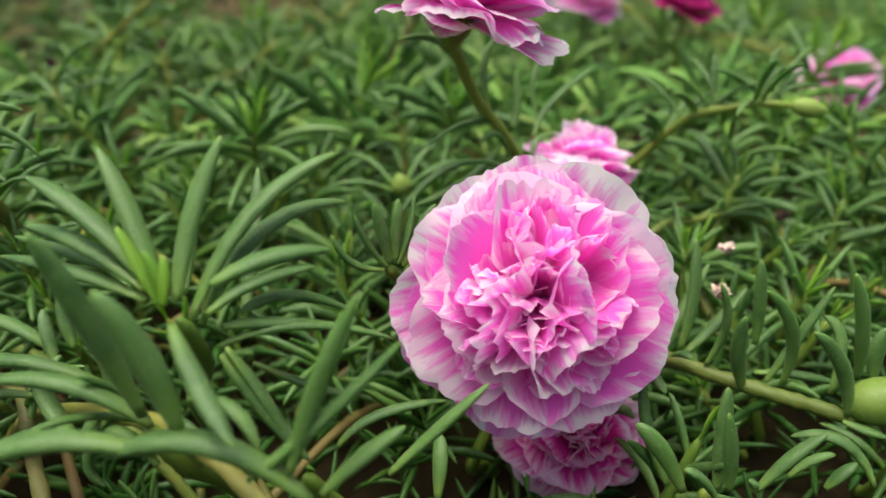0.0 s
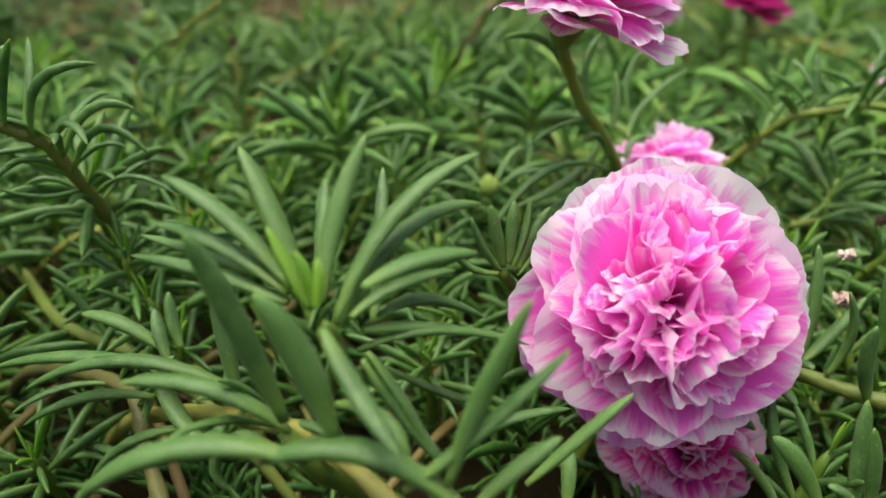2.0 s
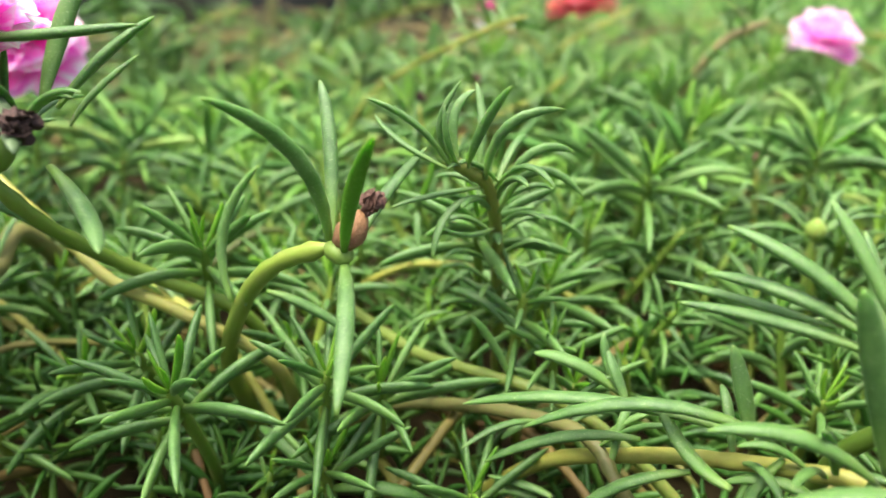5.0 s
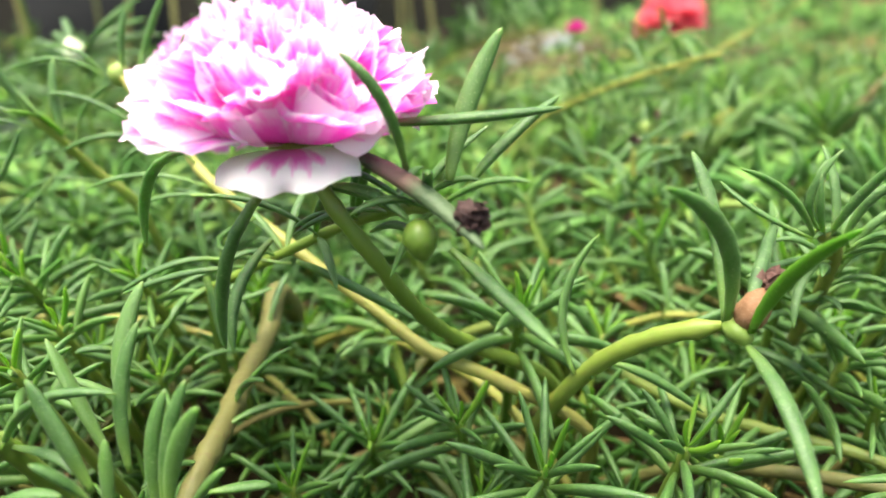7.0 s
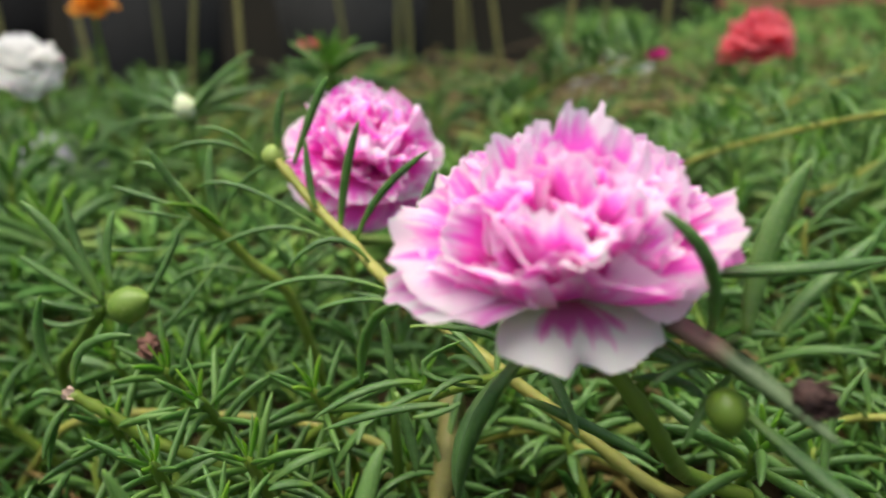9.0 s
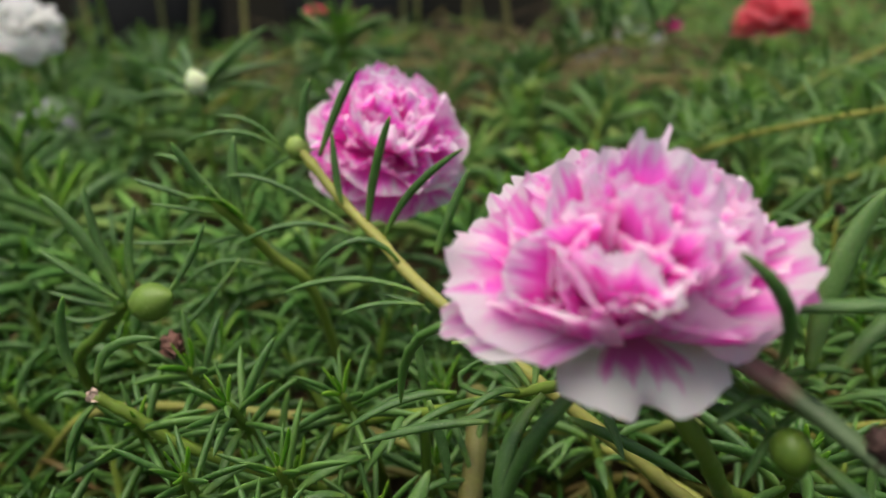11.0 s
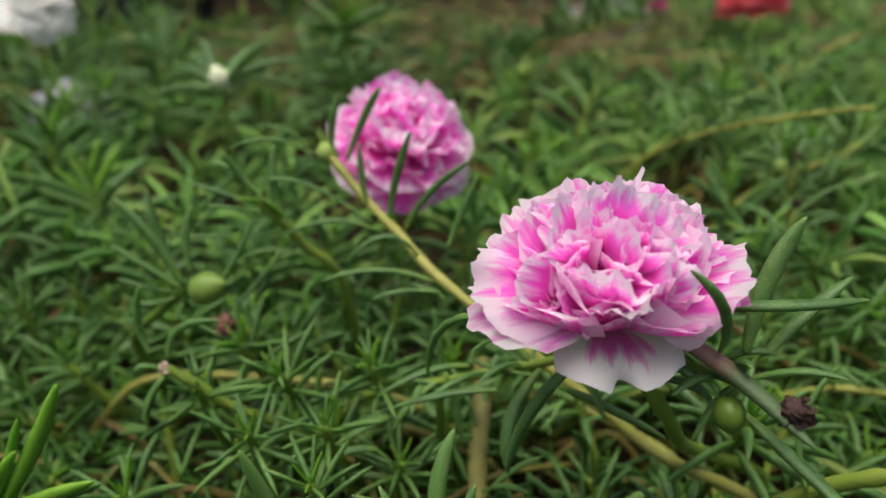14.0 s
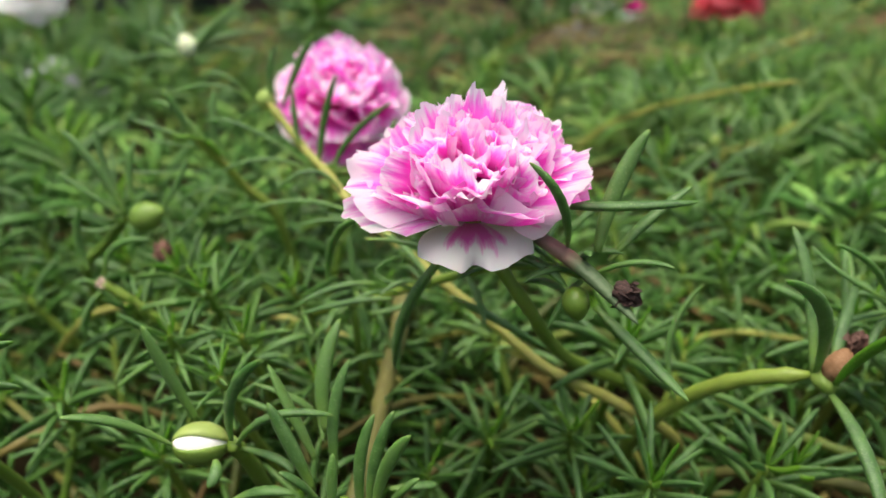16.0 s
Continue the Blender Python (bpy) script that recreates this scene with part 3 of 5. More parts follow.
# ---- ground and surroundings ----
def ground_sheet():
    xs = [-30, -8, -3, -1.5] + [-1.0 + 0.05 * i for i in range(41)] + [1.5, 3, 8, 30]
    ys = [-30, -8, -2, -0.5] + [-0.2 + 0.05 * i for i in range(35)] + [2.2, 4, 10, 30]
    v = [(x, y, -0.003 + 0.007 * noise.noise(Vector((x * 9, y * 9, 0))) if abs(x) < 1.3 and -0.3 < y < 1.6 else -0.003) for y in ys for x in xs]
    n = len(xs)
    f = [(j * n + i, j * n + i + 1, (j + 1) * n + i + 1, (j + 1) * n + i) for j in range(len(ys) - 1) for i in range(n - 1)]
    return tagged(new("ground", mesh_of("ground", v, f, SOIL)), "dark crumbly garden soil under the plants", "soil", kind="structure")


ground_sheet()


def box_mesh(name, size, mat, bevel=0.004):
    bm = bmesh.new()
    bmesh.ops.create_cube(bm, size=1.0)
    bmesh.ops.scale(bm, vec=size, verts=bm.verts)
    bmesh.ops.bevel(bm, geom=bm.edges[:], offset=bevel, segments=2, affect="EDGES")
    me = bpy.data.meshes.new(name)
    bm.to_mesh(me)
    bm.free()
    me.materials.append(mat)
    return me


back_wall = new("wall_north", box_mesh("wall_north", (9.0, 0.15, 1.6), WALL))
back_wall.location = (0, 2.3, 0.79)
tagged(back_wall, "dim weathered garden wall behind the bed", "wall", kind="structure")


def brick_edging():
    thing = tagged(new("brick_edging"), "low orange-brown brick edging at the back of the bed", "edging", kind="structure")
    thing.location = (0.30, 1.62, 0)
    me = box_mesh("brick", (0.215, 0.1, 0.065), BRICK, 0.006)
    for row in range(3):
        for i in range(7):
            ob = part("brick", me, thing, "", Matrix.Translation((i * 0.225 + (0.11 if row % 2 else 0), RND.uniform(-0.004, 0.004), 0.032 + row * 0.071)))
            ob.rotation_euler = (0, 0, RND.uniform(-0.02, 0.02))
    return thing


brick_edging()


def turned(name, prof, top, height, mat):
    """A closed turned mesh from a profile of (radius, height) shares."""
    seg, v, f = 32, [], []
    for rr, z in prof:
        v += [(rr * top * math.cos(2 * math.pi * k / seg), rr * top * math.sin(2 * math.pi * k / seg), z * height) for k in range(seg)]
    for a in range(len(prof) - 1):
        f += [(a * seg + k, a * seg + (k + 1) % seg, (a + 1) * seg + (k + 1) % seg, (a + 1) * seg + k) for k in range(seg)]
    return mesh_of(name, v, f, mat)


def planter(x, y, top, height, label):
    """A tapered pot with a rolled rim and soil in it."""
    thing = tagged(new("plant_pot"), label, "plant pot", "pots behind the bed")
    thing.location = (x, y, -0.002)
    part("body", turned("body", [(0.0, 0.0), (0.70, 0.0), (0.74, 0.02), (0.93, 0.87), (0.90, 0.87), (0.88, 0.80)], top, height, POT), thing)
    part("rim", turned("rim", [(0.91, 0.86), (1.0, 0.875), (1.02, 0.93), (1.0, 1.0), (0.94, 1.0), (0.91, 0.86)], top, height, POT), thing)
    part("potting_soil", turned("potting_soil", [(0.895, 0.80), (0.6, 0.83), (0.0, 0.84)], top, height, SOIL), thing, "dark soil")
    return thing


planter(-0.71, 1.12, 0.12, 0.30, "large dark grey-green plastic plant pot on soil")
# This pot is added to fill a dark gap; none is known there.
planter(-0.46, 1.32, 0.14, 0.28, "black pot added to fill the dark gap behind the bed")
planter(-1.15, 1.3, 0.17, 0.30, "dark grey plastic plant pot on soil")
planter(0.62, 1.72, 0.13, 0.34, "dark grey plastic plant pot beside bricks")


def stone(x, y, z, r, seed, label):
    v, f = lump(r, 0.7, (0.1, 0, 1), 0.25, seed)
    ob = new("stone", mesh_of("stone", v, f, STONE))
    ob.location = (x, y, z)
    return tagged(ob, label, "stone", "stones between the plants")


stone(-0.414, 0.40, 0.058, 0.024, 3, "pale blue-grey stone among the leaves")
stone(-0.075, 0.85, 0.05, 0.06, 5, "pale grey stone at the back of the bed")


# ---- shoots and stems in the foreground (mm) ----
shoot = plant('moss_rose_shoot', 'leafy green moss rose shoot with long arching needle leaves', [(-32.5, 95.4, 40.1), (-28.7, 88.4, 49.8), (-28.8, 82.3, 58.5)], 1.3)
leaf(shoot, (-31, 84.3, 59.5), (-34.9, 88.4, 68.6), (-39.4, 92.4, 76.5), 1.22)
leaf(shoot, (-29.5, 84.3, 60.1), (-28.1, 88.3, 68.6), (-24.5, 92.3, 77.7), 1.098)
leaf(shoot, (-30.8, 90.4, 58.4), (-30.8, 95.4, 64.6), (-31, 100.4, 70.6), 0.976)
leaf(shoot, (-25.1, 95.4, 52.7), (-24.5, 101.9, 61.1), (-24.4, 108.5, 70.2), 0.976)
leaf(shoot, (-28.1, 84.3, 57.6), (-21.4, 89.8, 68.8), (-11.3, 95.3, 74.8), 1.22)
leaf(shoot, (-27.7, 86.3, 56.1), (-20.8, 92.3, 65.9), (-11.1, 98.3, 67.7), 1.22)
leaf(shoot, (-33.1, 86.4, 61.2), (-41.1, 90.9, 68.2), (-50.1, 95.5, 72.4), 1.342)
leaf(shoot, (-33.7, 86.4, 60.6), (-42.7, 91.4, 64.8), (-51.9, 96.6, 65.8), 1.22)
leaf(shoot, (-33.8, 86.4, 59.3), (-44.1, 91, 61.4), (-55.4, 95.6, 62.1), 1.098)
leaf(shoot, (-37.5, 90.4, 61), (-46.6, 95.5, 62.4), (-55.9, 100.6, 63.2), 0.854)
leaf(shoot, (-33.8, 80.3, 47.3), (-37.8, 78.8, 60.6), (-41.4, 77.3, 70.8), 1.403)
leaf(shoot, (-26.9, 72.3, 50.4), (-29.5, 72.3, 59.1), (-33.5, 72.3, 66.2), 1.586)
leaf(shoot, (-28.3, 78.3, 59.6), (-24.3, 72.3, 55.7), (-19.4, 66.2, 52), 1.098)
leaf(shoot, (-25.2, 86.3, 55.8), (-19.5, 89.3, 54.8), (-11.4, 92.3, 52.7), 1.098)
leaf(shoot, (-23.4, 88.3, 56.6), (-18.2, 93.3, 56.9), (-10.5, 98.3, 51.9), 1.098)
leaf(shoot, (-24.1, 80.3, 63.5), (-18.3, 83.3, 65.4), (-11.7, 86.2, 65.3), 1.342)
leaf(shoot, (-44, 95.5, 42.3), (-45.2, 97, 49), (-46.8, 98.5, 55), 1.098)
leaf(shoot, (-25.1, 84.3, 53.1), (-20.9, 83.3, 47), (-15.3, 82.3, 39.4), 1.22)
leaf(shoot, (-23, 90.3, 48.8), (-16.2, 92.8, 43.9), (-11, 95.3, 40.9), 0.854)
leaf(shoot, (-26.2, 84.3, 58.3), (-21.4, 88.3, 60.5), (-14.4, 92.3, 61), 0.976)
leaf(shoot, (-29.9, 80.3, 61.1), (-32.1, 81.3, 65.5), (-34.3, 82.3, 69.8), 0.8, YOUNG)
leaf(shoot, (-29.4, 79.3, 61.6), (-29.8, 79.8, 64.9), (-31.2, 80.3, 67.6), 0.6, YOUNG)
leaf(shoot, (-28.9, 78.3, 61.9), (-28.5, 78.8, 64.7), (-28.6, 79.3, 67.3), 0.6, YOUNG)

shoot = plant('moss_rose_shoot', 'broad blurred moss rose leaves arching low over the bed', [(-28.4, 92.4, 29.4), (-31.3, 84.3, 38), (-34.5, 82.3, 44.8)], 1.3)
leaf(shoot, (-58.8, 110.7, 40.9), (-65.8, 111.8, 45.4), (-72.5, 112.9, 46.6), 1.342)
leaf(shoot, (-58.2, 108.7, 40.2), (-59.8, 110.7, 44.2), (-61, 112.8, 47.4), 0.976)
leaf(shoot, (-58.7, 115.7, 39.3), (-60.3, 117.3, 43.5), (-60.9, 118.8, 47.8), 0.976)
leaf(shoot, (-44.6, 95.5, 43.1), (-64.7, 100.7, 45.2), (-83.4, 106, 41), 1.22)
leaf(shoot, (-42.7, 92.5, 44.3), (-58.3, 95.6, 47.4), (-74.6, 98.8, 41.4), 1.22)
leaf(shoot, (-57.6, 100.6, 39), (-68.7, 102.7, 37.8), (-80, 104.7, 31.9), 1.098)
leaf(shoot, (-33.9, 82.3, 44.8), (-43, 82.9, 50.2), (-53.6, 83.5, 50.5), 1.342)
leaf(shoot, (-51.5, 95.5, 37.2), (-60.7, 97.1, 33.6), (-67.7, 98.6, 26.6), 1.098)
leaf(shoot, (-47.5, 90.5, 38), (-52.3, 94.5, 40.5), (-56.2, 98.6, 46.7), 1.22)
leaf(shoot, (-29.5, 72.3, 47.4), (-43.2, 72.3, 49), (-55, 72.3, 42.5), 1.647)
leaf(shoot, (-13.2, 70.2, 42.7), (-23.9, 71.3, 49.3), (-35, 72.3, 47), 1.647)
leaf(shoot, (-41.4, 90.4, 42.9), (-45.8, 89.4, 36), (-43.7, 88.4, 32.1), 1.098)
leaf(shoot, (-35.6, 86.4, 36.6), (-41.4, 89.4, 39.8), (-48.5, 92.5, 37.5), 0.976)
leaf(shoot, (-69, 110.6, 22), (-72.4, 113.1, 22.2), (-79.5, 115.6, 22.5), 0.854)
leaf(shoot, (-70.1, 112.5, 18.7), (-74.7, 114.1, 20.6), (-80.9, 115.5, 18.6), 0.854)

shoot = plant('moss_rose_shoot', 'upright moss rose leaves crossing below a pink bloom', [(-9.1, 92.3, 20.7), (-13.8, 88.3, 29), (-16.5, 84.3, 35.9)], 1.2)
leaf(shoot, (-19.6, 70.2, 45.4), (-11.3, 71.2, 52), (-3, 72.2, 60.2), 1)
leaf(shoot, (-5.9, 84.3, 36), (0.4, 85.2, 41.8), (6.8, 86.2, 47.4), 1)
leaf(shoot, (-15.1, 70.2, 46), (-11.9, 70.7, 55.4), (-6.9, 71.2, 65.9), 1)
leaf(shoot, (-13.8, 95.4, 33), (-8.2, 97.8, 36.4), (1.7, 100.3, 37.1), 0.9)
leaf(shoot, (-28.1, 80.3, 49.5), (-22.5, 77.3, 49.8), (-19.2, 74.3, 46.1), 0.9)
leaf(shoot, (-26.1, 86.3, 53.1), (-16.4, 89.3, 54.4), (-5.2, 92.2, 50.9), 0.8)
leaf(shoot, (-24.5, 84.3, 54), (-20.5, 83.3, 48), (-17.7, 82.3, 42.6), 0.9)
leaf(shoot, (-12.4, 72.2, 42), (-7.5, 73.7, 45.9), (-3.1, 75.2, 48.4), 1.1)
leaf(shoot, (-0, 90.3, 27.7), (0.5, 92.8, 32.2), (0.4, 95.3, 34.8), 1)

shoot = plant('moss_rose_shoot', 'curved yellow-green moss rose shoot with drooping leaves', [(-78.4, 140, 53.3), (-78.7, 133, 61.5), (-80.1, 126, 70.4), (-83.5, 122, 73.8), (-85.3, 120, 75.7)], 1.15, mat=STEM_YELLOW)
leaf(shoot, (-85.4, 120, 75.7), (-87.7, 119, 81.2), (-84.2, 118, 88.3), 0.72)
leaf(shoot, (-84.8, 120, 75.4), (-85.5, 122, 82.6), (-82.2, 124, 86.3), 0.7)
leaf(shoot, (-83.6, 121, 74.1), (-80.9, 118, 81.4), (-76.8, 115, 87.7), 0.75)
leaf(shoot, (-82, 123, 72.5), (-81.2, 126, 80.4), (-82.4, 130, 87), 0.7)
leaf(shoot, (-80.6, 123, 72.2), (-77.1, 121, 81.1), (-68.3, 122, 83.5), 0.78)
leaf(shoot, (-86.2, 120, 74.8), (-91.3, 118, 81.7), (-98.7, 117, 85.7), 0.8)
leaf(shoot, (-86.1, 121, 74.1), (-94, 123, 78), (-98.7, 127, 81.9), 0.7)
leaf(shoot, (-79, 125, 70.5), (-74.2, 122, 74.6), (-69.7, 118, 71.9), 0.72)
leaf(shoot, (-78.6, 127, 68.1), (-72.8, 127, 76), (-65.9, 128, 75.7), 0.75)
leaf(shoot, (-78.4, 129, 65.2), (-72, 128, 72.8), (-64.2, 127, 68.5), 0.72)
leaf(shoot, (-79.7, 127, 68.6), (-86.1, 122, 67.3), (-88.7, 117, 60.6), 0.78)
leaf(shoot, (-81, 125, 70.4), (-88.5, 123, 69.6), (-95.6, 120, 68.1), 0.72)
leaf(shoot, (-78.6, 132, 62), (-83.3, 128, 61.4), (-88.6, 124, 63.9), 0.68)
leaf(shoot, (-77.9, 134, 59.9), (-70.8, 134, 63.4), (-62.7, 134, 59.4), 0.7)
leaf(shoot, (-84.6, 120, 74.8), (-86.4, 118, 79.2), (-86.8, 118, 84.7), 0.55)
for k in range(-11, 13):
    c = Vector((-78.4 - 0.35 * (k % 3), 140 - 1.25 * max(k, 0) - 0.6 * min(k, 0), 53.3 + 1.5 * k))
    d = Vector((math.cos(2.4 * k), 0.8 * math.sin(2.4 * k) - 0.25, 0.45)).normalized() * (11 + k % 4)
    leaf(shoot, c, c + d * 0.55 + Vector((0, 0, 1.6)), c + d - Vector((0, 0, 1)), 0.72)

pod_stem = plant('moss_rose_seed_stem', 'bent green moss rose stem ending in a brown seed pod', [(-127.2, 128, 36.4), (-120.5, 118.5, 51.7), (-112.3, 111, 61.1), (-102.4, 106, 65.7)], 1.5)
leaf(pod_stem, (-100.2, 103.4, 63.9), (-98, 92.2, 60.2), (-97.3, 80.6, 52.6), 1.15)
leaf(pod_stem, (-99.9, 102.4, 66), (-97.4, 97.2, 75.8), (-93.1, 88.8, 84.1), 1.05, YOUNG)
leaf(pod_stem, (-102.4, 105.8, 66), (-103.3, 112.2, 79.5), (-105.7, 118.1, 88.2), 1.0)
leaf(pod_stem, (-102.5, 104.8, 66.8), (-105.2, 99.2, 80.2), (-114.6, 92, 88.2), 1.15)
leaf(pod_stem, (-98.4, 107.6, 66.5), (-95.9, 113.3, 71.2), (-90.1, 124.4, 77.1), 1)
leaf(pod_stem, (-115.8, 116.7, 54.6), (-109, 118, 51.4), (-100.7, 119, 45.1), 1.15)
leaf(pod_stem, (-121.9, 117.4, 52.3), (-123.6, 120.7, 63.7), (-117.8, 124, 74), 0.9)

bloom_stem = plant('moss_rose_flower', 'soft pink and white double moss rose bloom on olive stem', [(-124.3, 133, 43), (-137, 126, 53), (-142.6, 121.4, 57.7), (-147, 110, 67), (-151, 103.5, 76), (-155.5, 102, 83), (-159, 104, 88)], 1.22, mat=STEM_GREEN)
leaf(bloom_stem, (-140.5, 103.2, 87.0), (-138, 106.6, 97), (-133.5, 108.1, 106.3), 1.3)
leaf(bloom_stem, (-150.5, 103, 94.6), (-137.5, 101.5, 95.4), (-125.6, 102.2, 96.5), 1.1)
leaf(bloom_stem, (-138.6, 103, 85.6), (-132.6, 105.2, 92.2), (-125.8, 107.8, 97.5), 1.1)
leaf(bloom_stem, (-145.6, 98.5, 89.4), (-147.4, 92.6, 98.6), (-152.3, 92.7, 104), 0.72)
leaf(bloom_stem, (-163.6, 100.4, 87.4), (-171.2, 101.5, 76.5), (-174.7, 106.8, 60.7), 1.35)
leaf(bloom_stem, (-173.5, 101, 91.6), (-184.6, 110, 86.5), (-188.4, 113.8, 74.3), 0.9)
leaf(bloom_stem, (-155.6, 101.7, 86.7), (-150, 99.4, 86), (-145.3, 97.1, 83), 1)
leaf(bloom_stem, (-140.3, 101.9, 77.8), (-133.2, 96.4, 73), (-126.9, 87, 70), 1.25)
leaf(bloom_stem, (-165.7, 116.7, 71.5), (-157.4, 119.1, 66.5), (-146.1, 121.5, 59), 1.15)
leaf(bloom_stem, (-176.7, 117.3, 70.1), (-185.3, 117.1, 69), (-195.4, 117.2, 65.6), 0.85)
leaf(bloom_stem, (-181.8, 117.3, 82), (-171.2, 119.4, 80.1), (-162.9, 120.9, 74.4), 0.7)
leaf(bloom_stem, (-169.3, 126.1, 68.2), (-181.5, 126, 71.2), (-175.1, 127.8, 75.8), 0.6)
leaf(bloom_stem, (-152.3, 109.7, 78.2), (-148.2, 104.9, 80.5), (-145, 100.1, 80.2), 0.8)
leaf(bloom_stem, (-146.3, 119.4, 80.8), (-143, 121.2, 85.6), (-135.5, 122.9, 91.7), 0.7)
leaf(bloom_stem, (-155.5, 101, 92), (-145.4, 98.6, 87.6), (-135.5, 86.9, 82.2), 1.8, SPENT_LEAF)

runner([(-202, 146.8, 50.8), (-185.7, 134.8, 61.3), (-171.5, 127.9, 69.3), (-157.4, 119.2, 77), (-146.8, 107.8, 82.1), (-140.2, 96.9, 84.2)], 1.5, True)
runner([(-181, 155.2, 52.9), (-180.5, 145.1, 48.3), (-180.6, 130.6, 45.5), (-179.7, 115.7, 43.6), (-180.6, 102.6, 39.3)], 2.5, mat=STEM_OLD)
runner([(-261.2, 162.3, 42), (-227.2, 157.2, 45.8), (-200.6, 154.9, 43.7)], 1.2)
runner([(-134.5, 174.4, 37.8), (-117.1, 170.1, 33.7), (-96, 145.8, 32), (-82.4, 130.9, 34.5), (-67.6, 122.8, 33.4)], 1.5)
runner([(-88.6, 128.7, 28.7), (-75.2, 118.8, 32.8), (-64.5, 108.7, 34.7), (-60, 100.6, 30.8)], 1.5, mat=STEM_OLD)
runner([(-58.3, 105.6, 33.3), (-48.8, 98.5, 37.5), (-39.3, 90.4, 41.1), (-29.9, 84.3, 41.3)], 1.5)
runner([(-166.1, 162.9, 41.4), (-156.1, 158.5, 40.3), (-138.5, 144.4, 38)], 1.3)
arch_runner = runner([(47.7, 181.5, 53.4), (56.3, 173.4, 64.7), (63.3, 169.3, 67.5), (70.8, 167.2, 68.7), (78.2, 166.1, 68.1)], 1.5, True)
ARCH_TIP = (80, 166, 67.8)
runner([(-99.6, 170.8, 41.4), (-84.4, 166.1, 43.4), (-72, 166.1, 42.2)], 1.0)
runner([(48.1, 161.4, 42.8), (57.4, 166.3, 43.3), (71.9, 171.1, 42.6)], 1.2)
runner([(-22.1, 289.6, 57.6), (-11.7, 284.8, 73.3), (-2.1, 279.9, 88), (11.3, 275, 95.4)], 2.6, True, mat=STEM_OLD)
runner([(-116.7, 297.8, 74.2), (-99.5, 298.2, 84.3), (-82.7, 298.6, 92.4), (-68.4, 298.8, 102.1)], 1.5, True)
runner([(-126, 290, 68), (-108.5, 277, 80), (-93, 261, 88), (-78, 245, 94.5), (-70, 238, 97)], 1.35, True, mat=STEM_YELLOW)
runner([(-45.1, 410, 81.2), (-26.4, 405, 92.5), (-8.7, 400, 103.2), (8.9, 395, 115.3)], 1.7, True, mat=STEM_YELLOW)
runner([(-84.3, 285, 58.6), (-75.1, 285, 63.8), (-63.1, 283, 69.3), (-54, 280, 76.7)], 1.2, True, mat=STEM_YELLOW)
runner([(-93.8, 330, 46.2), (-74.3, 325, 51.9), (-58, 320, 58.4), (-45.9, 315, 68)], 1.3, True, mat=STEM_YELLOW)


def leafy_runner(ctrl, length, count, seed):
    """A long stem lying over the bed, thickly set with short leaves."""
    thing = runner(ctrl, 1.6, True, 0, STEM_YELLOW)
    rnd, pts = random.Random(seed), smooth_line([Vector(c) for c in ctrl], 12)
    for k in range(count):
        c = Vector(pts[rnd.randrange(len(pts))])
        d = Vector((rnd.uniform(-0.8, 0.8), rnd.uniform(-0.8, 0.5), rnd.uniform(0.1, 1.2))).normalized() * length * rnd.uniform(0.8, 1.2)
        leaf(thing, c, c + d * 0.5 + Vector((0, 0, 2)), c + d, 1.1)
    return thing


leafy_runner([(-194, 470, 67.5), (-165.8, 460, 85.6), (-136.9, 450, 97.5), (-108.4, 440, 103.5)], 26, 70, 3)

back_stem_flower = plant('moss_rose_flower', 'pink and white moss rose bloom behind its leafy stem', [(-118.5, 126.3, 37.4), (-134.9, 123.8, 48.4), (-145.8, 125.4, 52.5), (-156.7, 130.8, 58.5), (-188.6, 147, 77), (-199.4, 158.4, 82.9), (-208.4, 166, 88.6), (-216.1, 170.8, 95.9), (-218.7, 172.8, 97.9)], 1.08, mat=STEM)
leaf(back_stem_flower, (-221.3, 171.8, 96.8), (-229.7, 169.9, 101.2), (-240.6, 168.1, 99.2), 0.7)
leaf(back_stem_flower, (-222.1, 172.8, 97.6), (-227.3, 172.3, 102.7), (-234.6, 171.9, 104), 0.6)
leaf(back_stem_flower, (-216.9, 171.8, 98), (-216.4, 171.8, 105.7), (-214.5, 171.9, 111.2), 0.8)
leaf(back_stem_flower, (-213.2, 169.8, 96.5), (-208.2, 168.9, 107.4), (-204.3, 168, 113.8), 0.8)
leaf(back_stem_flower, (-205.7, 162.2, 84.1), (-220.9, 161.5, 93.3), (-230.4, 161.1, 93.4), 0.7)
leaf(back_stem_flower, (-205.2, 160.2, 83.3), (-215.3, 158.2, 86), (-226.9, 156.4, 81.9), 0.8)
leaf(back_stem_flower, (-194.8, 151.7, 81.1), (-201.5, 150, 85.8), (-209.8, 148.6, 80.2), 0.9)
leaf(back_stem_flower, (-190.5, 146.9, 77.1), (-202.6, 145.7, 80), (-214.8, 144.8, 77.1), 0.75)
leaf(back_stem_flower, (-189.4, 145, 75.7), (-197, 143.8, 76.3), (-203.7, 142.8, 74.3), 0.6)
leaf(back_stem_flower, (-188.5, 145, 74.3), (-192.2, 145.9, 76.1), (-198.5, 146.8, 77), 0.6)
leaf(back_stem_flower, (-202.6, 162.2, 84.2), (-200.2, 160.2, 95.9), (-196.6, 158.3, 106.3), 0.8)
leaf(back_stem_flower, (-198.7, 159.4, 83.4), (-192.9, 158, 92.9), (-183.6, 156.9, 100.7), 0.7)
leaf(back_stem_flower, (-188.6, 154.8, 81.7), (-185.9, 155.9, 89.1), (-182.5, 157, 97.2), 0.8)
leaf(back_stem_flower, (-207.8, 164, 88.5), (-208.8, 164.9, 94.2), (-209.4, 165.9, 102), 0.7)
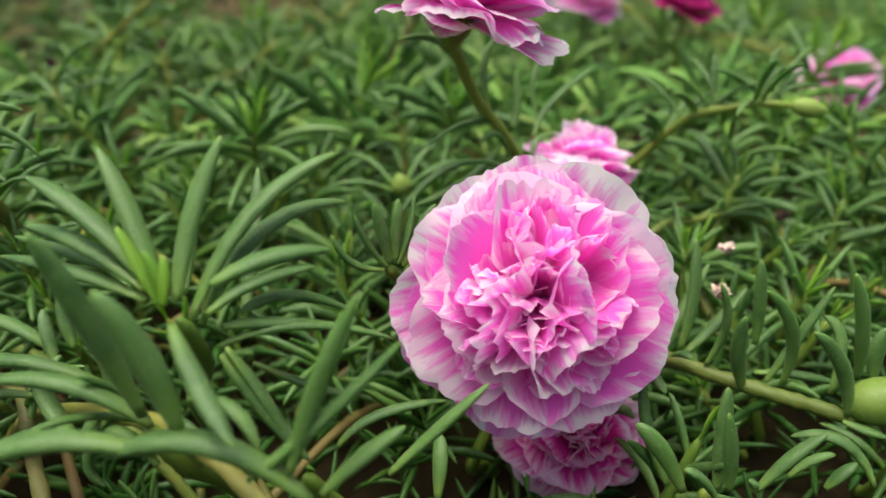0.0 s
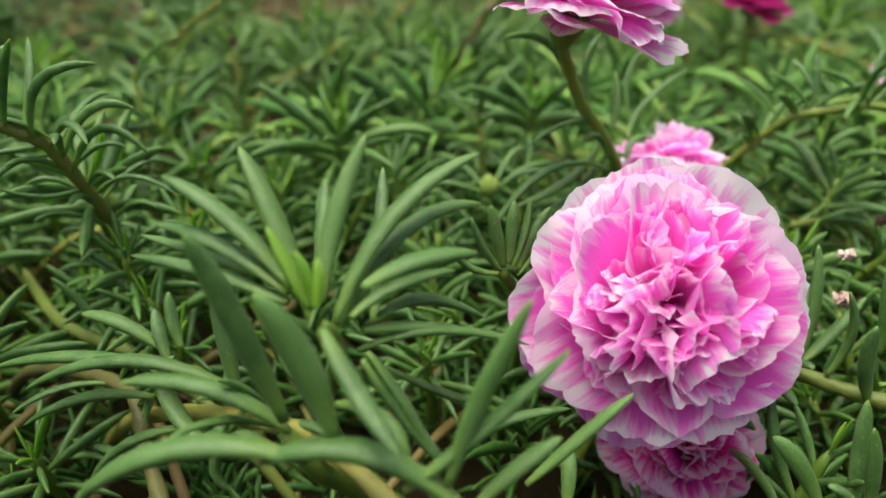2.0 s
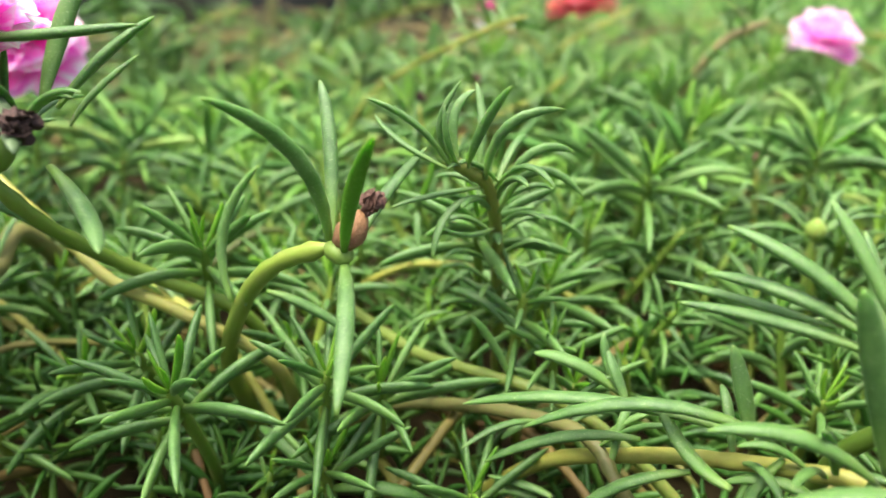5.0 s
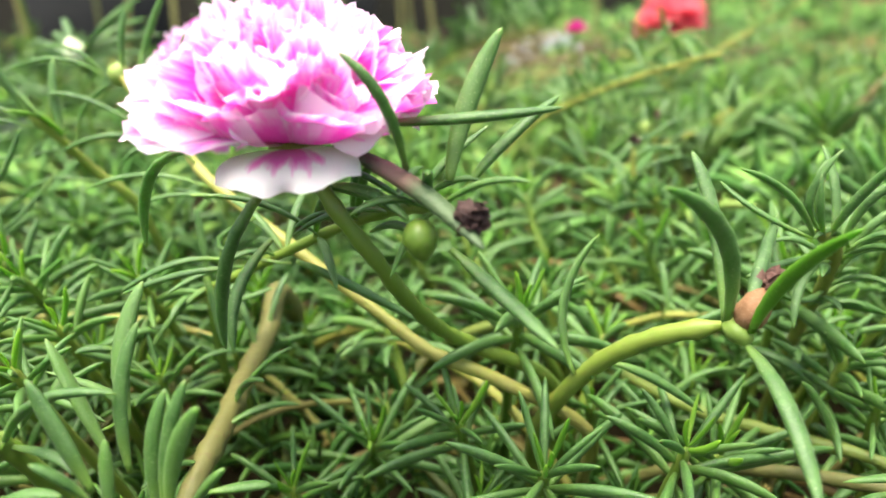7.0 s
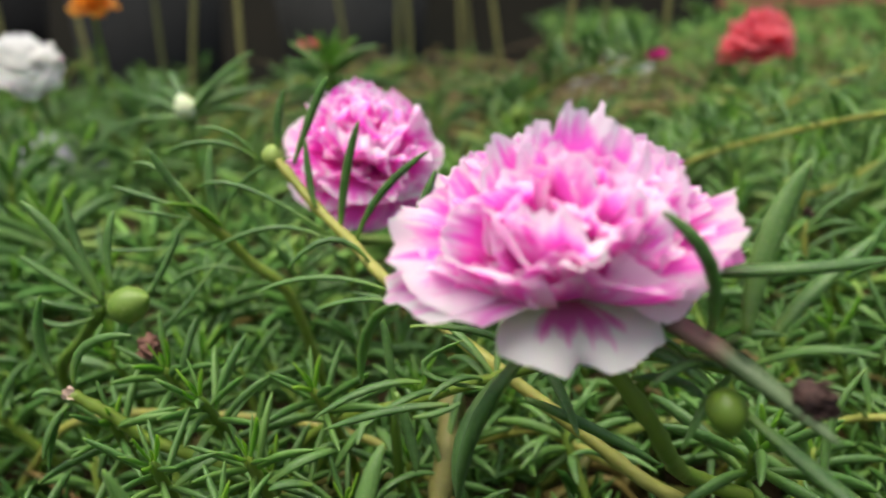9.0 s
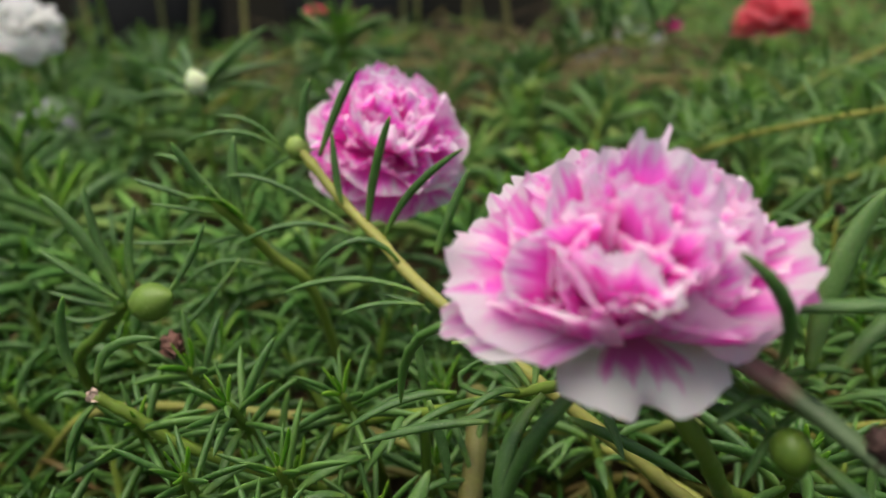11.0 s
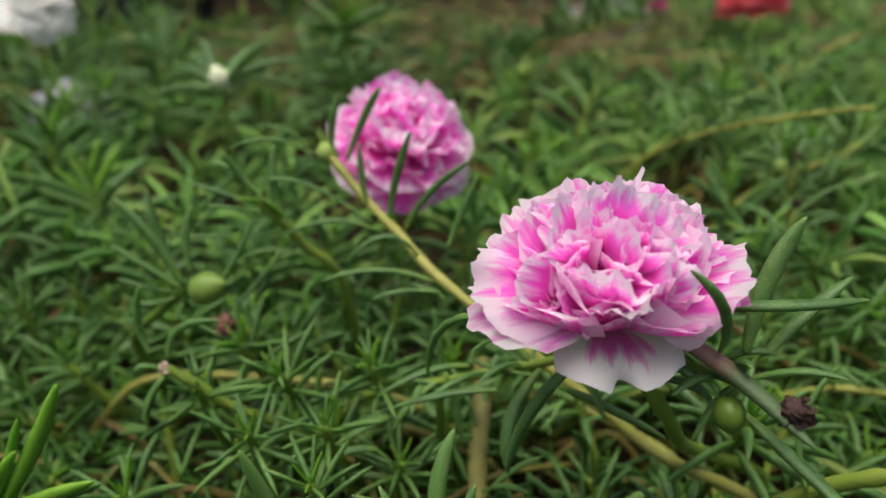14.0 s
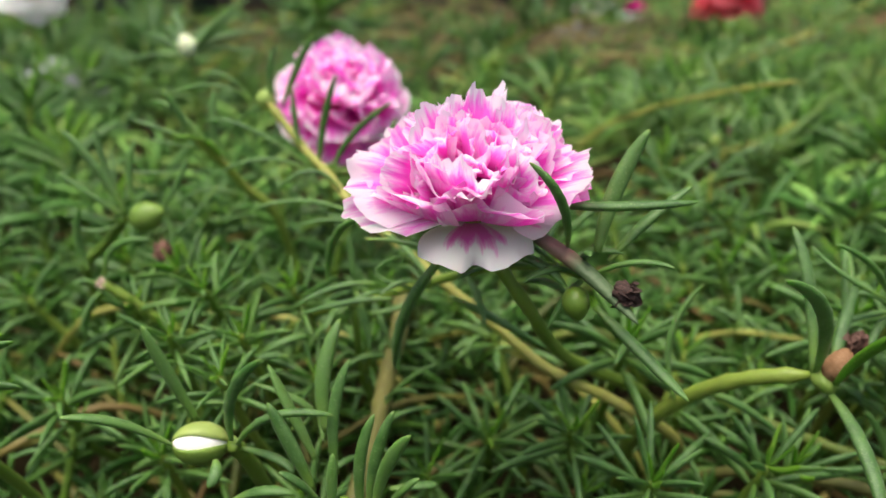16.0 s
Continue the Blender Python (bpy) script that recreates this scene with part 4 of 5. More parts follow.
leaf(back_stem_flower, (-230.5, 172.1, 80.8), (-226, 171.9, 91.8), (-213.8, 171.8, 97.6), 0.5)
knob(back_stem_flower, 'calyx', (-218.4, 172.8, 97.5), 2.5, 1.1, (0.1, -0.5, 0.8), BUD, 0.12, 31, 0.2, 'pale green calyx')

shoot = plant('moss_rose_shoot', 'leafy moss rose shoot with bright yellow-green young tip', [(-216.9, 171.4, 66.9), (-223.2, 166.2, 76.6), (-226.8, 161.2, 84.1), (-231, 156.3, 91.2)], 1.1)
leaf(shoot, (-231, 156.3, 91.2), (-233.7, 155.3, 97.1), (-236.2, 154.3, 102.1), 0.8)
leaf(shoot, (-232, 156.3, 90.6), (-239.3, 155.4, 93.2), (-244.4, 154.5, 95.2), 0.8)
leaf(shoot, (-230.3, 156.3, 88.2), (-235.3, 154.4, 89.7), (-240.9, 152.5, 91), 0.6)
leaf(shoot, (-226.8, 161.2, 84.1), (-228.4, 162.5, 93.3), (-228, 163.9, 101.4), 1)
leaf(shoot, (-236.7, 161.3, 81.2), (-244.4, 159.9, 80.9), (-252, 158.5, 81.6), 0.6)
leaf(shoot, (-227, 161.2, 82.6), (-230.1, 158.8, 82.4), (-232.1, 156.4, 82.1), 0.6)
leaf(shoot, (-221.3, 166.3, 73.3), (-233.8, 165.3, 75.5), (-243, 164.5, 68.7), 0.7)
leaf(shoot, (-228.1, 156.2, 90.2), (-235.1, 156.3, 97.7), (-240.9, 156.3, 99.1), 0.7)
leaf(shoot, (-226.3, 160.2, 85.5), (-230.1, 158.2, 89), (-234.4, 156.3, 92), 0.6, YOUNG)
leaf(shoot, (-226.6, 160.2, 86), (-229.5, 157.2, 90.3), (-234.8, 154.4, 91.5), 0.6, YOUNG)
leaf(shoot, (-225.3, 159.2, 85.9), (-226.9, 157.7, 88.8), (-229, 156.2, 91.2), 0.6, YOUNG)

bud_stem = plant('moss_rose_bud_stem', 'moss rose stem with a round green bud among long leaves', [(-266.8, 162.2, 51.9), (-256, 155, 63.4), (-247.9, 148.8, 71), (-245.2, 146.7, 73.8)], 1.2)
leaf(bud_stem, (-245.1, 146.7, 74.3), (-251.1, 146.7, 85.8), (-258.2, 146.9, 94), 1.1)
leaf(bud_stem, (-245.6, 146.7, 74.1), (-252.6, 145.9, 79.2), (-258.9, 145, 84.2), 1)
leaf(bud_stem, (-237.7, 148.5, 74.9), (-233.7, 149.9, 80.5), (-230, 151.4, 88.4), 0.9)
leaf(bud_stem, (-246.2, 148.6, 74.9), (-250.5, 150.1, 84.6), (-252.6, 151.6, 94.7), 0.9)
leaf(bud_stem, (-244.6, 149.5, 76.1), (-245.1, 151, 84.5), (-243.4, 152.5, 90.9), 0.8)
leaf(bud_stem, (-245.9, 146.8, 70), (-246.6, 146, 68.4), (-246.6, 145.2, 66.2), 0.7)
leaf(bud_stem, (-247.2, 147.8, 71.5), (-253.7, 146.6, 69.8), (-258.4, 145.3, 72.2), 0.8)
leaf(bud_stem, (-226.3, 156.4, 79.3), (-232.6, 152.5, 71.2), (-237.4, 148.7, 66.9), 0.7)
leaf(bud_stem, (-248.7, 148.7, 72), (-254, 147.9, 73.2), (-260.1, 147.1, 75.4), 0.7)

node_stem = plant('moss_rose_spent_stem', 'moss rose stem with a pale spent flower base and drooping leaves', [(-208.5, 138.7, 41.7), (-220, 135.5, 47.6), (-232.4, 132.7, 54.4), (-237, 131.2, 59.3), (-241.8, 129.9, 63.2), (-243, 129.4, 64.4)], 1.1)
leaf(node_stem, (-242.6, 130.3, 65.7), (-239.5, 130.7, 72.5), (-231, 131.1, 74.3), 0.75)
leaf(node_stem, (-242.4, 129.4, 63), (-245.7, 127.5, 59.3), (-247.1, 125.3, 53.7), 0.95)
leaf(node_stem, (-244, 129.4, 63.8), (-246.6, 128.4, 65.2), (-248.7, 127.4, 64.2), 0.7)
leaf(node_stem, (-243.4, 129.4, 62.4), (-246.3, 128.4, 57.6), (-247.8, 127.1, 50.2), 0.8)
leaf(node_stem, (-246.5, 131.2, 66.3), (-248.4, 131.7, 73.2), (-246.8, 131.9, 81.1), 1)

white_bud_stem = plant('moss_rose_bud_stem', 'moss rose stem with a round bud showing white petals', [(-197.8, 103.8, 30.4), (-197.1, 91.9, 48.2), (-198.1, 87.6, 55.1), (-198.5, 86.5, 56.4)], 1.4)
leaf(white_bud_stem, (-207.1, 83.5, 57.6), (-213.1, 78.9, 64.2), (-219.3, 74.7, 67.1), 1)
leaf(white_bud_stem, (-198.2, 86.5, 57.2), (-195.9, 83.1, 68.2), (-190.1, 81.1, 75.6), 0.85)
leaf(white_bud_stem, (-197.2, 86.6, 56.6), (-190.5, 85.3, 63.2), (-180.7, 85.6, 63.9), 1.05)
leaf(white_bud_stem, (-206.1, 91.6, 56.8), (-209.8, 90.1, 67.1), (-212.6, 89.2, 75.6), 1.05)
leaf(white_bud_stem, (-200, 83.5, 55.3), (-199.2, 81.5, 54.2), (-199.9, 79.6, 53), 0.95)
leaf(white_bud_stem, (-197.7, 87.6, 55.1), (-190.5, 86.1, 54.6), (-187.5, 84.4, 53.1), 0.8)

shoot = plant('moss_rose_shoot', 'cluster of upright pale-backed moss rose leaves', [(-178.4, 86.5, 37), (-178.3, 84.3, 45.1), (-178.9, 82.2, 51.1)], 1.2)
leaf(shoot, (-184.2, 93.3, 55.5), (-185.1, 95.9, 65), (-182.7, 99.8, 73.8), 1.25)
leaf(shoot, (-180.7, 85.8, 52.8), (-181.1, 86.9, 63.4), (-178.8, 89.3, 72), 0.9)
leaf(shoot, (-176.1, 82.9, 47.9), (-176.2, 83.4, 57.7), (-174.1, 84.8, 65.2), 0.9)
leaf(shoot, (-174.6, 81.4, 50.8), (-173.2, 82, 60.2), (-170.6, 82.9, 67.3), 0.85)
leaf(shoot, (-173.2, 79.9, 52.1), (-171, 79.2, 60.4), (-167.4, 78.3, 66.3), 1)
leaf(shoot, (-183.3, 81.2, 52.9), (-186.9, 81.8, 60.8), (-190.3, 82.7, 67.2), 1.1)
leaf(shoot, (-181.7, 77.8, 54.2), (-184.1, 76.4, 57.9), (-186.5, 75.2, 60.3), 0.9)
leaf(shoot, (-179.6, 78.2, 52.7), (-179.5, 78.4, 56.8), (-179.3, 78.9, 61.6), 0.8)
leaf(shoot, (-185, 88.9, 53.1), (-189.1, 90.5, 60.7), (-193.4, 92.6, 68.2), 1)
leaf(shoot, (-193.6, 102.9, 49), (-189.6, 102.2, 54), (-199.4, 100.4, 59.7), 0.7)
leaf(shoot, (-196.2, 79.7, 50.7), (-190.7, 79.1, 53.6), (-185.7, 78.9, 53.7), 1)
leaf(shoot, (-171.4, 82.3, 50.5), (-169.2, 82, 53.7), (-166.6, 81.8, 56.3), 0.9)
leaf(shoot, (-172.9, 90.7, 46.9), (-167.8, 91.9, 47.2), (-164.9, 92.5, 47.1), 0.9)

shoot = plant('moss_rose_shoot', 'pale moss rose leaves drooping over thick stems', [(-184.5, 147, 22.3), (-188.6, 141.7, 37.5), (-188.8, 136.7, 59)], 1.0)
leaf(shoot, (-182.4, 128.9, 67.9), (-190.1, 126.3, 68), (-199.1, 123.8, 63.6), 0.85)
leaf(shoot, (-187.2, 131.6, 64.8), (-184.9, 130, 58.1), (-183.8, 128.3, 52.1), 0.8)
leaf(shoot, (-188.4, 136.7, 60.3), (-194.7, 133.9, 55.5), (-200, 131.1, 47.5), 0.9)
leaf(shoot, (-169.3, 116.5, 75.2), (-174.4, 112.4, 67.4), (-174.2, 108.7, 59.1), 1.3)
leaf(shoot, (-199.8, 136.5, 51), (-203.5, 134.5, 50.9), (-205.8, 132.4, 48.6), 0.9)
leaf(shoot, (-198.8, 120, 54.4), (-202.1, 118.4, 55.5), (-204.7, 116.8, 55.3), 0.9)
leaf(shoot, (-217.2, 147.2, 41), (-218, 148.2, 47.4), (-216.3, 149.1, 55.8), 0.8)
leaf(shoot, (-222.8, 147.3, 41.4), (-225.8, 146.5, 45.6), (-229, 145.6, 46.8), 0.8)
leaf(shoot, (-185.6, 136.8, 57.4), (-181, 138.1, 57.9), (-177.2, 139.3, 59.3), 0.8)
leaf(shoot, (-226.9, 137.7, 42.4), (-229, 137, 45.5), (-231, 136.2, 47.2), 0.8)

right_stem = plant('moss_rose_bud_stem', 'yellow moss rose stem with upright leaves and a green bud', [(36, 126.7, 29.5), (40, 121.6, 32.1), (46.7, 115.6, 31.7), (54, 110.5, 31), (59.8, 107.5, 30.3), (64.2, 104.5, 29.6)], 1.25, mat=STEM)
leaf(right_stem, (41, 118.6, 35.4), (43.2, 120.6, 44.2), (43.4, 122.6, 53.6), 1)
leaf(right_stem, (44.8, 116.6, 33.5), (47.2, 115.5, 41.3), (45.2, 114.5, 48.8), 1.1)
leaf(right_stem, (49.8, 112.5, 31), (47.9, 111.5, 38.2), (48.1, 110.5, 44.8), 1.2)
leaf(right_stem, (53.6, 118.6, 36), (53.6, 118.6, 43.9), (52.9, 118.6, 51.1), 1)
leaf(right_stem, (55.5, 111.5, 32.1), (55.4, 110, 42.2), (49.9, 108.4, 49.9), 1)
leaf(right_stem, (53.2, 112.5, 32.2), (57.7, 112.6, 39.9), (62.3, 112.6, 48.6), 1)
leaf(right_stem, (62.9, 104.5, 30.4), (60.5, 104, 39.4), (55.3, 103.4, 45.2), 1.1)
leaf(right_stem, (68.1, 112.6, 32.2), (67.2, 111.6, 42), (64.1, 110.5, 51.5), 1.1)
leaf(right_stem, (52.8, 115.6, 32.3), (59.3, 114.1, 32.5), (65.4, 112.6, 31.5), 1)
leaf(right_stem, (39.6, 118.6, 34.2), (41, 116.6, 35.5), (41.6, 114.5, 35.6), 0.8)
leaf(right_stem, (40.6, 125.7, 31.9), (44.1, 128.3, 38), (49.1, 130.9, 46), 1.1)
leaf(right_stem, (43.5, 122.7, 32.8), (48.6, 124.7, 36.6), (54.6, 126.8, 42.8), 1.1)
leaf(right_stem, (61.7, 103.5, 30.2), (64.3, 102, 29.5), (66.9, 100.5, 29.1), 0.9)
leaf(right_stem, (68.4, 108.5, 34.4), (68.1, 108.5, 39.2), (69.2, 108.5, 43.4), 1.2)
leaf(right_stem, (61.9, 108.5, 32.1), (63.5, 110.5, 40.3), (61.1, 112.6, 43.7), 0.9)

shoot = plant('moss_rose_shoot', 'pointed green moss rose leaves standing in shade', [(42.7, 100.4, 12.2), (40.5, 98.4, 17.7), (38.9, 96.4, 23.6)], 1.2)
leaf(shoot, (40.3, 95.4, 24.3), (41, 96.9, 31.6), (41.5, 98.3, 39.4), 1.2)
leaf(shoot, (40.8, 92.4, 26.4), (40.4, 92.3, 32.5), (39.5, 92.3, 38.8), 1)
leaf(shoot, (34.3, 92.3, 26.4), (31, 93.3, 32.8), (27.6, 94.3, 36.2), 1.2)
leaf(shoot, (37.6, 88.3, 27.8), (35.2, 88.3, 31.3), (32.7, 88.3, 32.8), 1)
leaf(shoot, (34.7, 100.4, 21.8), (31.7, 102.4, 30.3), (31, 104.3, 38.1), 1.3)
leaf(shoot, (43.8, 90.4, 27.9), (47.8, 90.4, 32.8), (52.3, 90.4, 36.6), 1.1)
leaf(shoot, (49.9, 94.4, 27.1), (53, 94.4, 29.7), (56.1, 94.4, 30.5), 0.8)
leaf(shoot, (63.8, 96.4, 23.6), (60, 99.5, 29.2), (53.5, 102.5, 28.4), 1)
leaf(shoot, (54.3, 92.4, 26.4), (56.1, 92.4, 28.5), (58.2, 92.4, 30.4), 1)
leaf(shoot, (33.1, 110.5, 31.1), (32.2, 111.4, 33.9), (32.2, 112.4, 35.7), 0.8)
leaf(shoot, (31.5, 108.4, 37.7), (32.7, 105.4, 37.6), (34, 102.3, 36.3), 1)
leaf(shoot, (41.1, 86.3, 30.8), (41.4, 86.3, 31.7), (40.5, 86.3, 32.4), 0.8)

tall_stem = plant('moss_rose_flower', 'pink and white moss rose bloom on tall olive stem', [(19.8, 166.9, 52.5), (15.1, 158, 64), (8.9, 152, 72.7), (4.9, 144.8, 81.7), (3.4, 139.5, 85.4)], 1.15)
leaf(tall_stem, (6.7, 151, 76), (1.9, 150.3, 83.9), (-6, 149.7, 84.4), 0.7)
leaf(tall_stem, (11.4, 154, 70.2), (10.3, 156, 78.7), (13.4, 157.9, 84.5), 0.7)
leaf(tall_stem, (14.4, 156, 65.4), (7.9, 153, 68.8), (-2.4, 149.9, 63.3), 0.7)
leaf(tall_stem, (16.2, 158, 66.2), (17.3, 160, 70.6), (17.1, 162, 77.1), 0.95)
leaf(tall_stem, (15.6, 157, 60.8), (12.5, 153.5, 65.9), (9, 150, 64.4), 0.8)
leaf(tall_stem, (28.7, 171.8, 61.6), (23.3, 168.9, 62.1), (21.3, 165.9, 57.8), 0.8)
leaf(tall_stem, (22.5, 171.9, 61.6), (26.4, 175.9, 68.4), (36.7, 179.7, 75.6), 0.7)
leaf(tall_stem, (23.9, 173.9, 63.7), (22.6, 176.9, 73.3), (27, 179.8, 80.5), 0.6)
leaf(tall_stem, (13.9, 157, 63.1), (7, 152.4, 57.1), (-3.7, 147.7, 53.2), 1.1)
leaf(tall_stem, (15.7, 158, 61.7), (10.5, 154.9, 55.4), (3.6, 151.8, 51.6), 1)
leaf(tall_stem, (14.7, 152, 59.5), (2.4, 146.8, 60.6), (-8.4, 141.3, 50.1), 1)

shoot = plant('moss_rose_shoot', 'fan of stiff dark moss rose leaves', [(-2.2, 128.8, 39.4), (-5.5, 122.6, 46.9), (-7.5, 118.5, 51.2)], 1.1)
leaf(shoot, (-7.5, 118.5, 51.2), (-10.3, 117.5, 55.3), (-12.1, 116.5, 60.5), 0.9)
leaf(shoot, (-7.1, 118.5, 51.7), (-8.1, 118, 57), (-9.1, 117.4, 62.1), 0.9)
leaf(shoot, (-6.2, 118.5, 52.2), (-5.8, 119, 57.6), (-5.4, 119.5, 62.2), 0.9)
leaf(shoot, (-5.8, 118.5, 51.7), (-3.9, 119.4, 56.6), (-2.9, 120.5, 62.5), 0.8)
leaf(shoot, (-4.9, 118.5, 51.2), (-2.6, 119.9, 56.4), (0.5, 121.4, 60.7), 0.8)
leaf(shoot, (-8, 117.5, 51.1), (-13, 116, 53), (-15.6, 114.5, 58), 0.9)
leaf(shoot, (-4.8, 118.5, 50.3), (-0.3, 119.4, 54.8), (4.7, 120.4, 56.4), 0.8)

# ---- blooms on their stems ----
def flower(name_label, base, axis, radius, mat, seed, layers=FULL, open_by=0.0, stem=1.4, foot=None):
    b, a = Vector(base), Vector(axis).normalized()
    ctrl = [foot or (b.x + 6, b.y + 14, 20), b - a * radius * 0.9 - Vector((0, 0, 8)), b - a * radius * 0.22]
    thing = plant("moss_rose_flower", name_label, ctrl, stem, "flower")
    bloom(thing, base, axis, radius, mat, seed, layers, open_by, core=PINK_CORE if mat is PINK else None, tufts={FULL: FULL_TUFTS, SMALL: SMALL_TUFTS}.get(layers, ()))
    return thing


main_flower = flower("large pink and white double moss rose bloom among leaves", (15.0, 108.5, 49.4), (-0.05, -0.93, 0.36), 20.4, PINK, 3)
bloom(bloom_stem, (-161.2, 104.5, 91.6), (-0.02, -0.16, 0.98), 20.6, PINK_SOFT, 11, SIDE, 0.0, 0.0, [
    ((0.14, -1, 0), 80, 0.69, 40, PINK_LOBE), ((-0.95, -0.45, 0), 60, 0.94, 83, PINK_SOFT), ((-0.85, -0.6, 0), 58, 0.88, 68, PINK_SOFT),
    ((0.95, -0.4, 0), 62, 0.9, 66, PINK_SOFT), ((-0.4, -1, 0), 54, 0.72, 24, PINK_SOFT), ((0.5, -1, 0), 50, 0.74, 62, PINK_SOFT), ((0.1, -1, 0), 40, 0.76, 27, PINK_SOFT)], tufts=SIDE_TUFTS)
bloom(back_stem_flower, (-205.7, 202, 91.4), (0.16, -0.62, 0.76), 18.6, PINK_BACK, 21, POMPON)
bloom(tall_stem, (4.5, 137.8, 88.5), (0.26, -0.18, 0.95), 18.0, PINK_SOFT, 31, CUPPED, 0, 0.0, [
    ((-0.3, -1, 0), 96, 0.36, 3, PINK_SOFT), ((1, -0.25, 0), 78, 1.0, 85, PINK_SOFT), ((0.55, -0.9, 0), 72, 0.96, 86, PINK_SOFT), ((0.05, -1, 0), 64, 0.96, 90, PINK_SOFT),
    ((-0.5, -0.8, 0), 74, 0.94, 92, PINK_SOFT), ((-0.9, -0.3, 0), 66, 0.98, 88, PINK_SOFT)])
flower("pink and white moss rose bloom half hidden behind leaves", (32.5, 173, 52.0), (0.15, 0.05, 0.98), 13.0, PINK_SOFT, 41, SMALL, -14)
flower("magenta and white moss rose bloom low under another", (24, 121.6, 18.5), (0.05, -0.72, 0.69), 13.2, PINK_DEEP, 51, SMALL)
flower("small pink and white moss rose bloom further back", (154, 300, 55), (0.0, -0.5, 0.87), 15.5, PINK_SOFT, 61, SMALL)
flower("deep magenta moss rose bloom standing above the leaves", (97, 312, 84), (0.1, -0.2, 0.97), 13.0, MAGENTA, 71, SMALL)
flower("pale pink moss rose bloom far back in the bed", (71, 380.2, 83.9), (0.1, -0.3, 0.95), 17.0, PINK_SOFT, 81, SMALL)
flower("coral red double moss rose bloom above the bed", (-18, 567, 106), (0.1, -0.3, 0.95), 23.0, CORAL, 91, POMPON)
flower("coral red moss rose bloom, smaller, on a short stem", (-34, 562, 101), (-0.2, -0.3, 0.9), 11.0, CORAL, 92, SMALL)
flower("white moss rose bloom at the edge of the bed", (-436, 414, 107), (0.2, -0.35, 0.9), 20.0, WHITE, 95, POMPON)
flower("orange moss rose bloom far back in the bed", (-428, 480, 141), (0.1, -0.3, 0.95), 14.0, ORANGE, 96, SMALL)
flower("small magenta moss rose bloom opening", (-83.5, 560, 99), (0, -0.3, 0.95), 8.0, MAGENTA, 97, SMALL, -20)
flower("small red moss rose bloom opening", (-297.5, 480, 113), (0, -0.3, 0.95), 7.0, CORAL, 98, SMALL, -20)

# ---- buds, pods and withered heads on the stems ----
knob(pod_stem, "seed_pod", (-99.2, 104.4, 68.4), 2.3, 1.35, (0.55, 0.25, 0.8), POD, 0.16, 2, 0.3, "tan papery seed pod")
withered(pod_stem, "withered_petals", (-96.4, 105.7, 72.1), 2.15, (0.6, 0.25, 0.75), 3, DRY, "crumpled dark brown withered petals")
knob(pod_stem, "calyx", (-101, 104.3, 65.3), 2.3, 0.7, (0.5, 0, 0.85), BUD, 0.1, 4)
knob(bloom_stem, "green_bud", (-143.8, 96.3, 80.8), 2.3, 1.15, (0.2, -0.3, -0.9), STEM_GREEN, 0.02, 5, 0.35, "round green flower bud")
withered(bloom_stem, "withered_head", (-137.2, 90.9, 85.2), 2.6, (0.9, -0.2, -0.35), 6, DRY, "crumpled brown withered flower head")
knob(bud_stem, "green_bud", (-239.6, 146.1, 74.3), 3.6, 1.25, (0.85, -0.2, 0.35), BUD, 0.02, 7, 0.5, "round glossy green bud")
withered(bud_stem, "withered_petals", (-235.8, 144.5, 66.9), 2.9, (0.4, 0, -0.9), 8, DRY, "dark brown withered petals hanging")
withered(node_stem, "spent_flower_base", (-243, 129.7, 64), 1.5, (0, -0.4, 0.9), 9, PALE, "pale withered flower base")
BUD_AT, BUD_AXIS = (-203.3, 86.0, 56.5), (-0.86, -0.45, 0.22)
knob(white_bud_stem, "petals", BUD_AT, 3.35, 1.3, BUD_AXIS, BUD_WHITE, 0.03, 11, 0.12, "cream white petals between the sepals")
sepal(white_bud_stem, BUD_AT, 3.35, 1.3, BUD_AXIS, (0.0, 0.85, 0.7))
sepal(white_bud_stem, BUD_AT, 3.35, 1.3, BUD_AXIS, (-0.1, -0.5, -0.9))
knob(right_stem, "green_bud", (69, 105, 32.6), 3.9, 1.7, (0.95, -0.1, 0.1), BUD, 0.02, 12, 0.4, "large plump green bud")
withered(right_stem, "withered_flower", (48.2, 121.7, 44.4), 1.8, (0, -0.5, 0.8), 13, PALE, "pale withered flower remnant")
withered(right_stem, "withered_flower", (50.5, 126.6, 50.3), 1.3, (0, -0.5, 0.8), 14, PALE, "pale withered flower remnant")


knob(arch_runner, "bud", ARCH_TIP, 2.2, 1.8, (0.95, -0.1, -0.2), BUD, 0.03, 17, 0.5, "pale green pointed bud")


def bud_shoot(label, at, r, mat, seed, leaves=8, length=16, leaf_mat=None):
    """A bud above a wheel of narrow leaves on a short stem."""
    c = Vector(at)
    thing = plant("moss_rose_bud_stem", label, [(c.x + 4, c.y + 10, 14), (c.x + 2, c.y + 3, c.z * 0.6), (c.x, c.y, c.z - r)], 0.85, "moss rose plant", "budding stems")
    rnd = random.Random(seed)
    knob(thing, "bud", at, r, 1.2, (rnd.uniform(-0.3, 0.3), -0.3, 0.9), mat, 0.03, seed, 0.4)
    for k in range(leaves):
        a = k * 2.4
        d = Vector((math.cos(a), 0.9 * abs(math.sin(a)) - 0.15, rnd.uniform(-0.2, 0.9))).normalized() * length * rnd.uniform(0.85, 1.2)
        b = c - Vector((0, 0, r * 1.1))
        leaf(thing, b, b + d * 0.5 + Vector((0, 0, 3)), b + d, 1.35 if leaf_mat else 0.8, leaf_mat)
    return thing


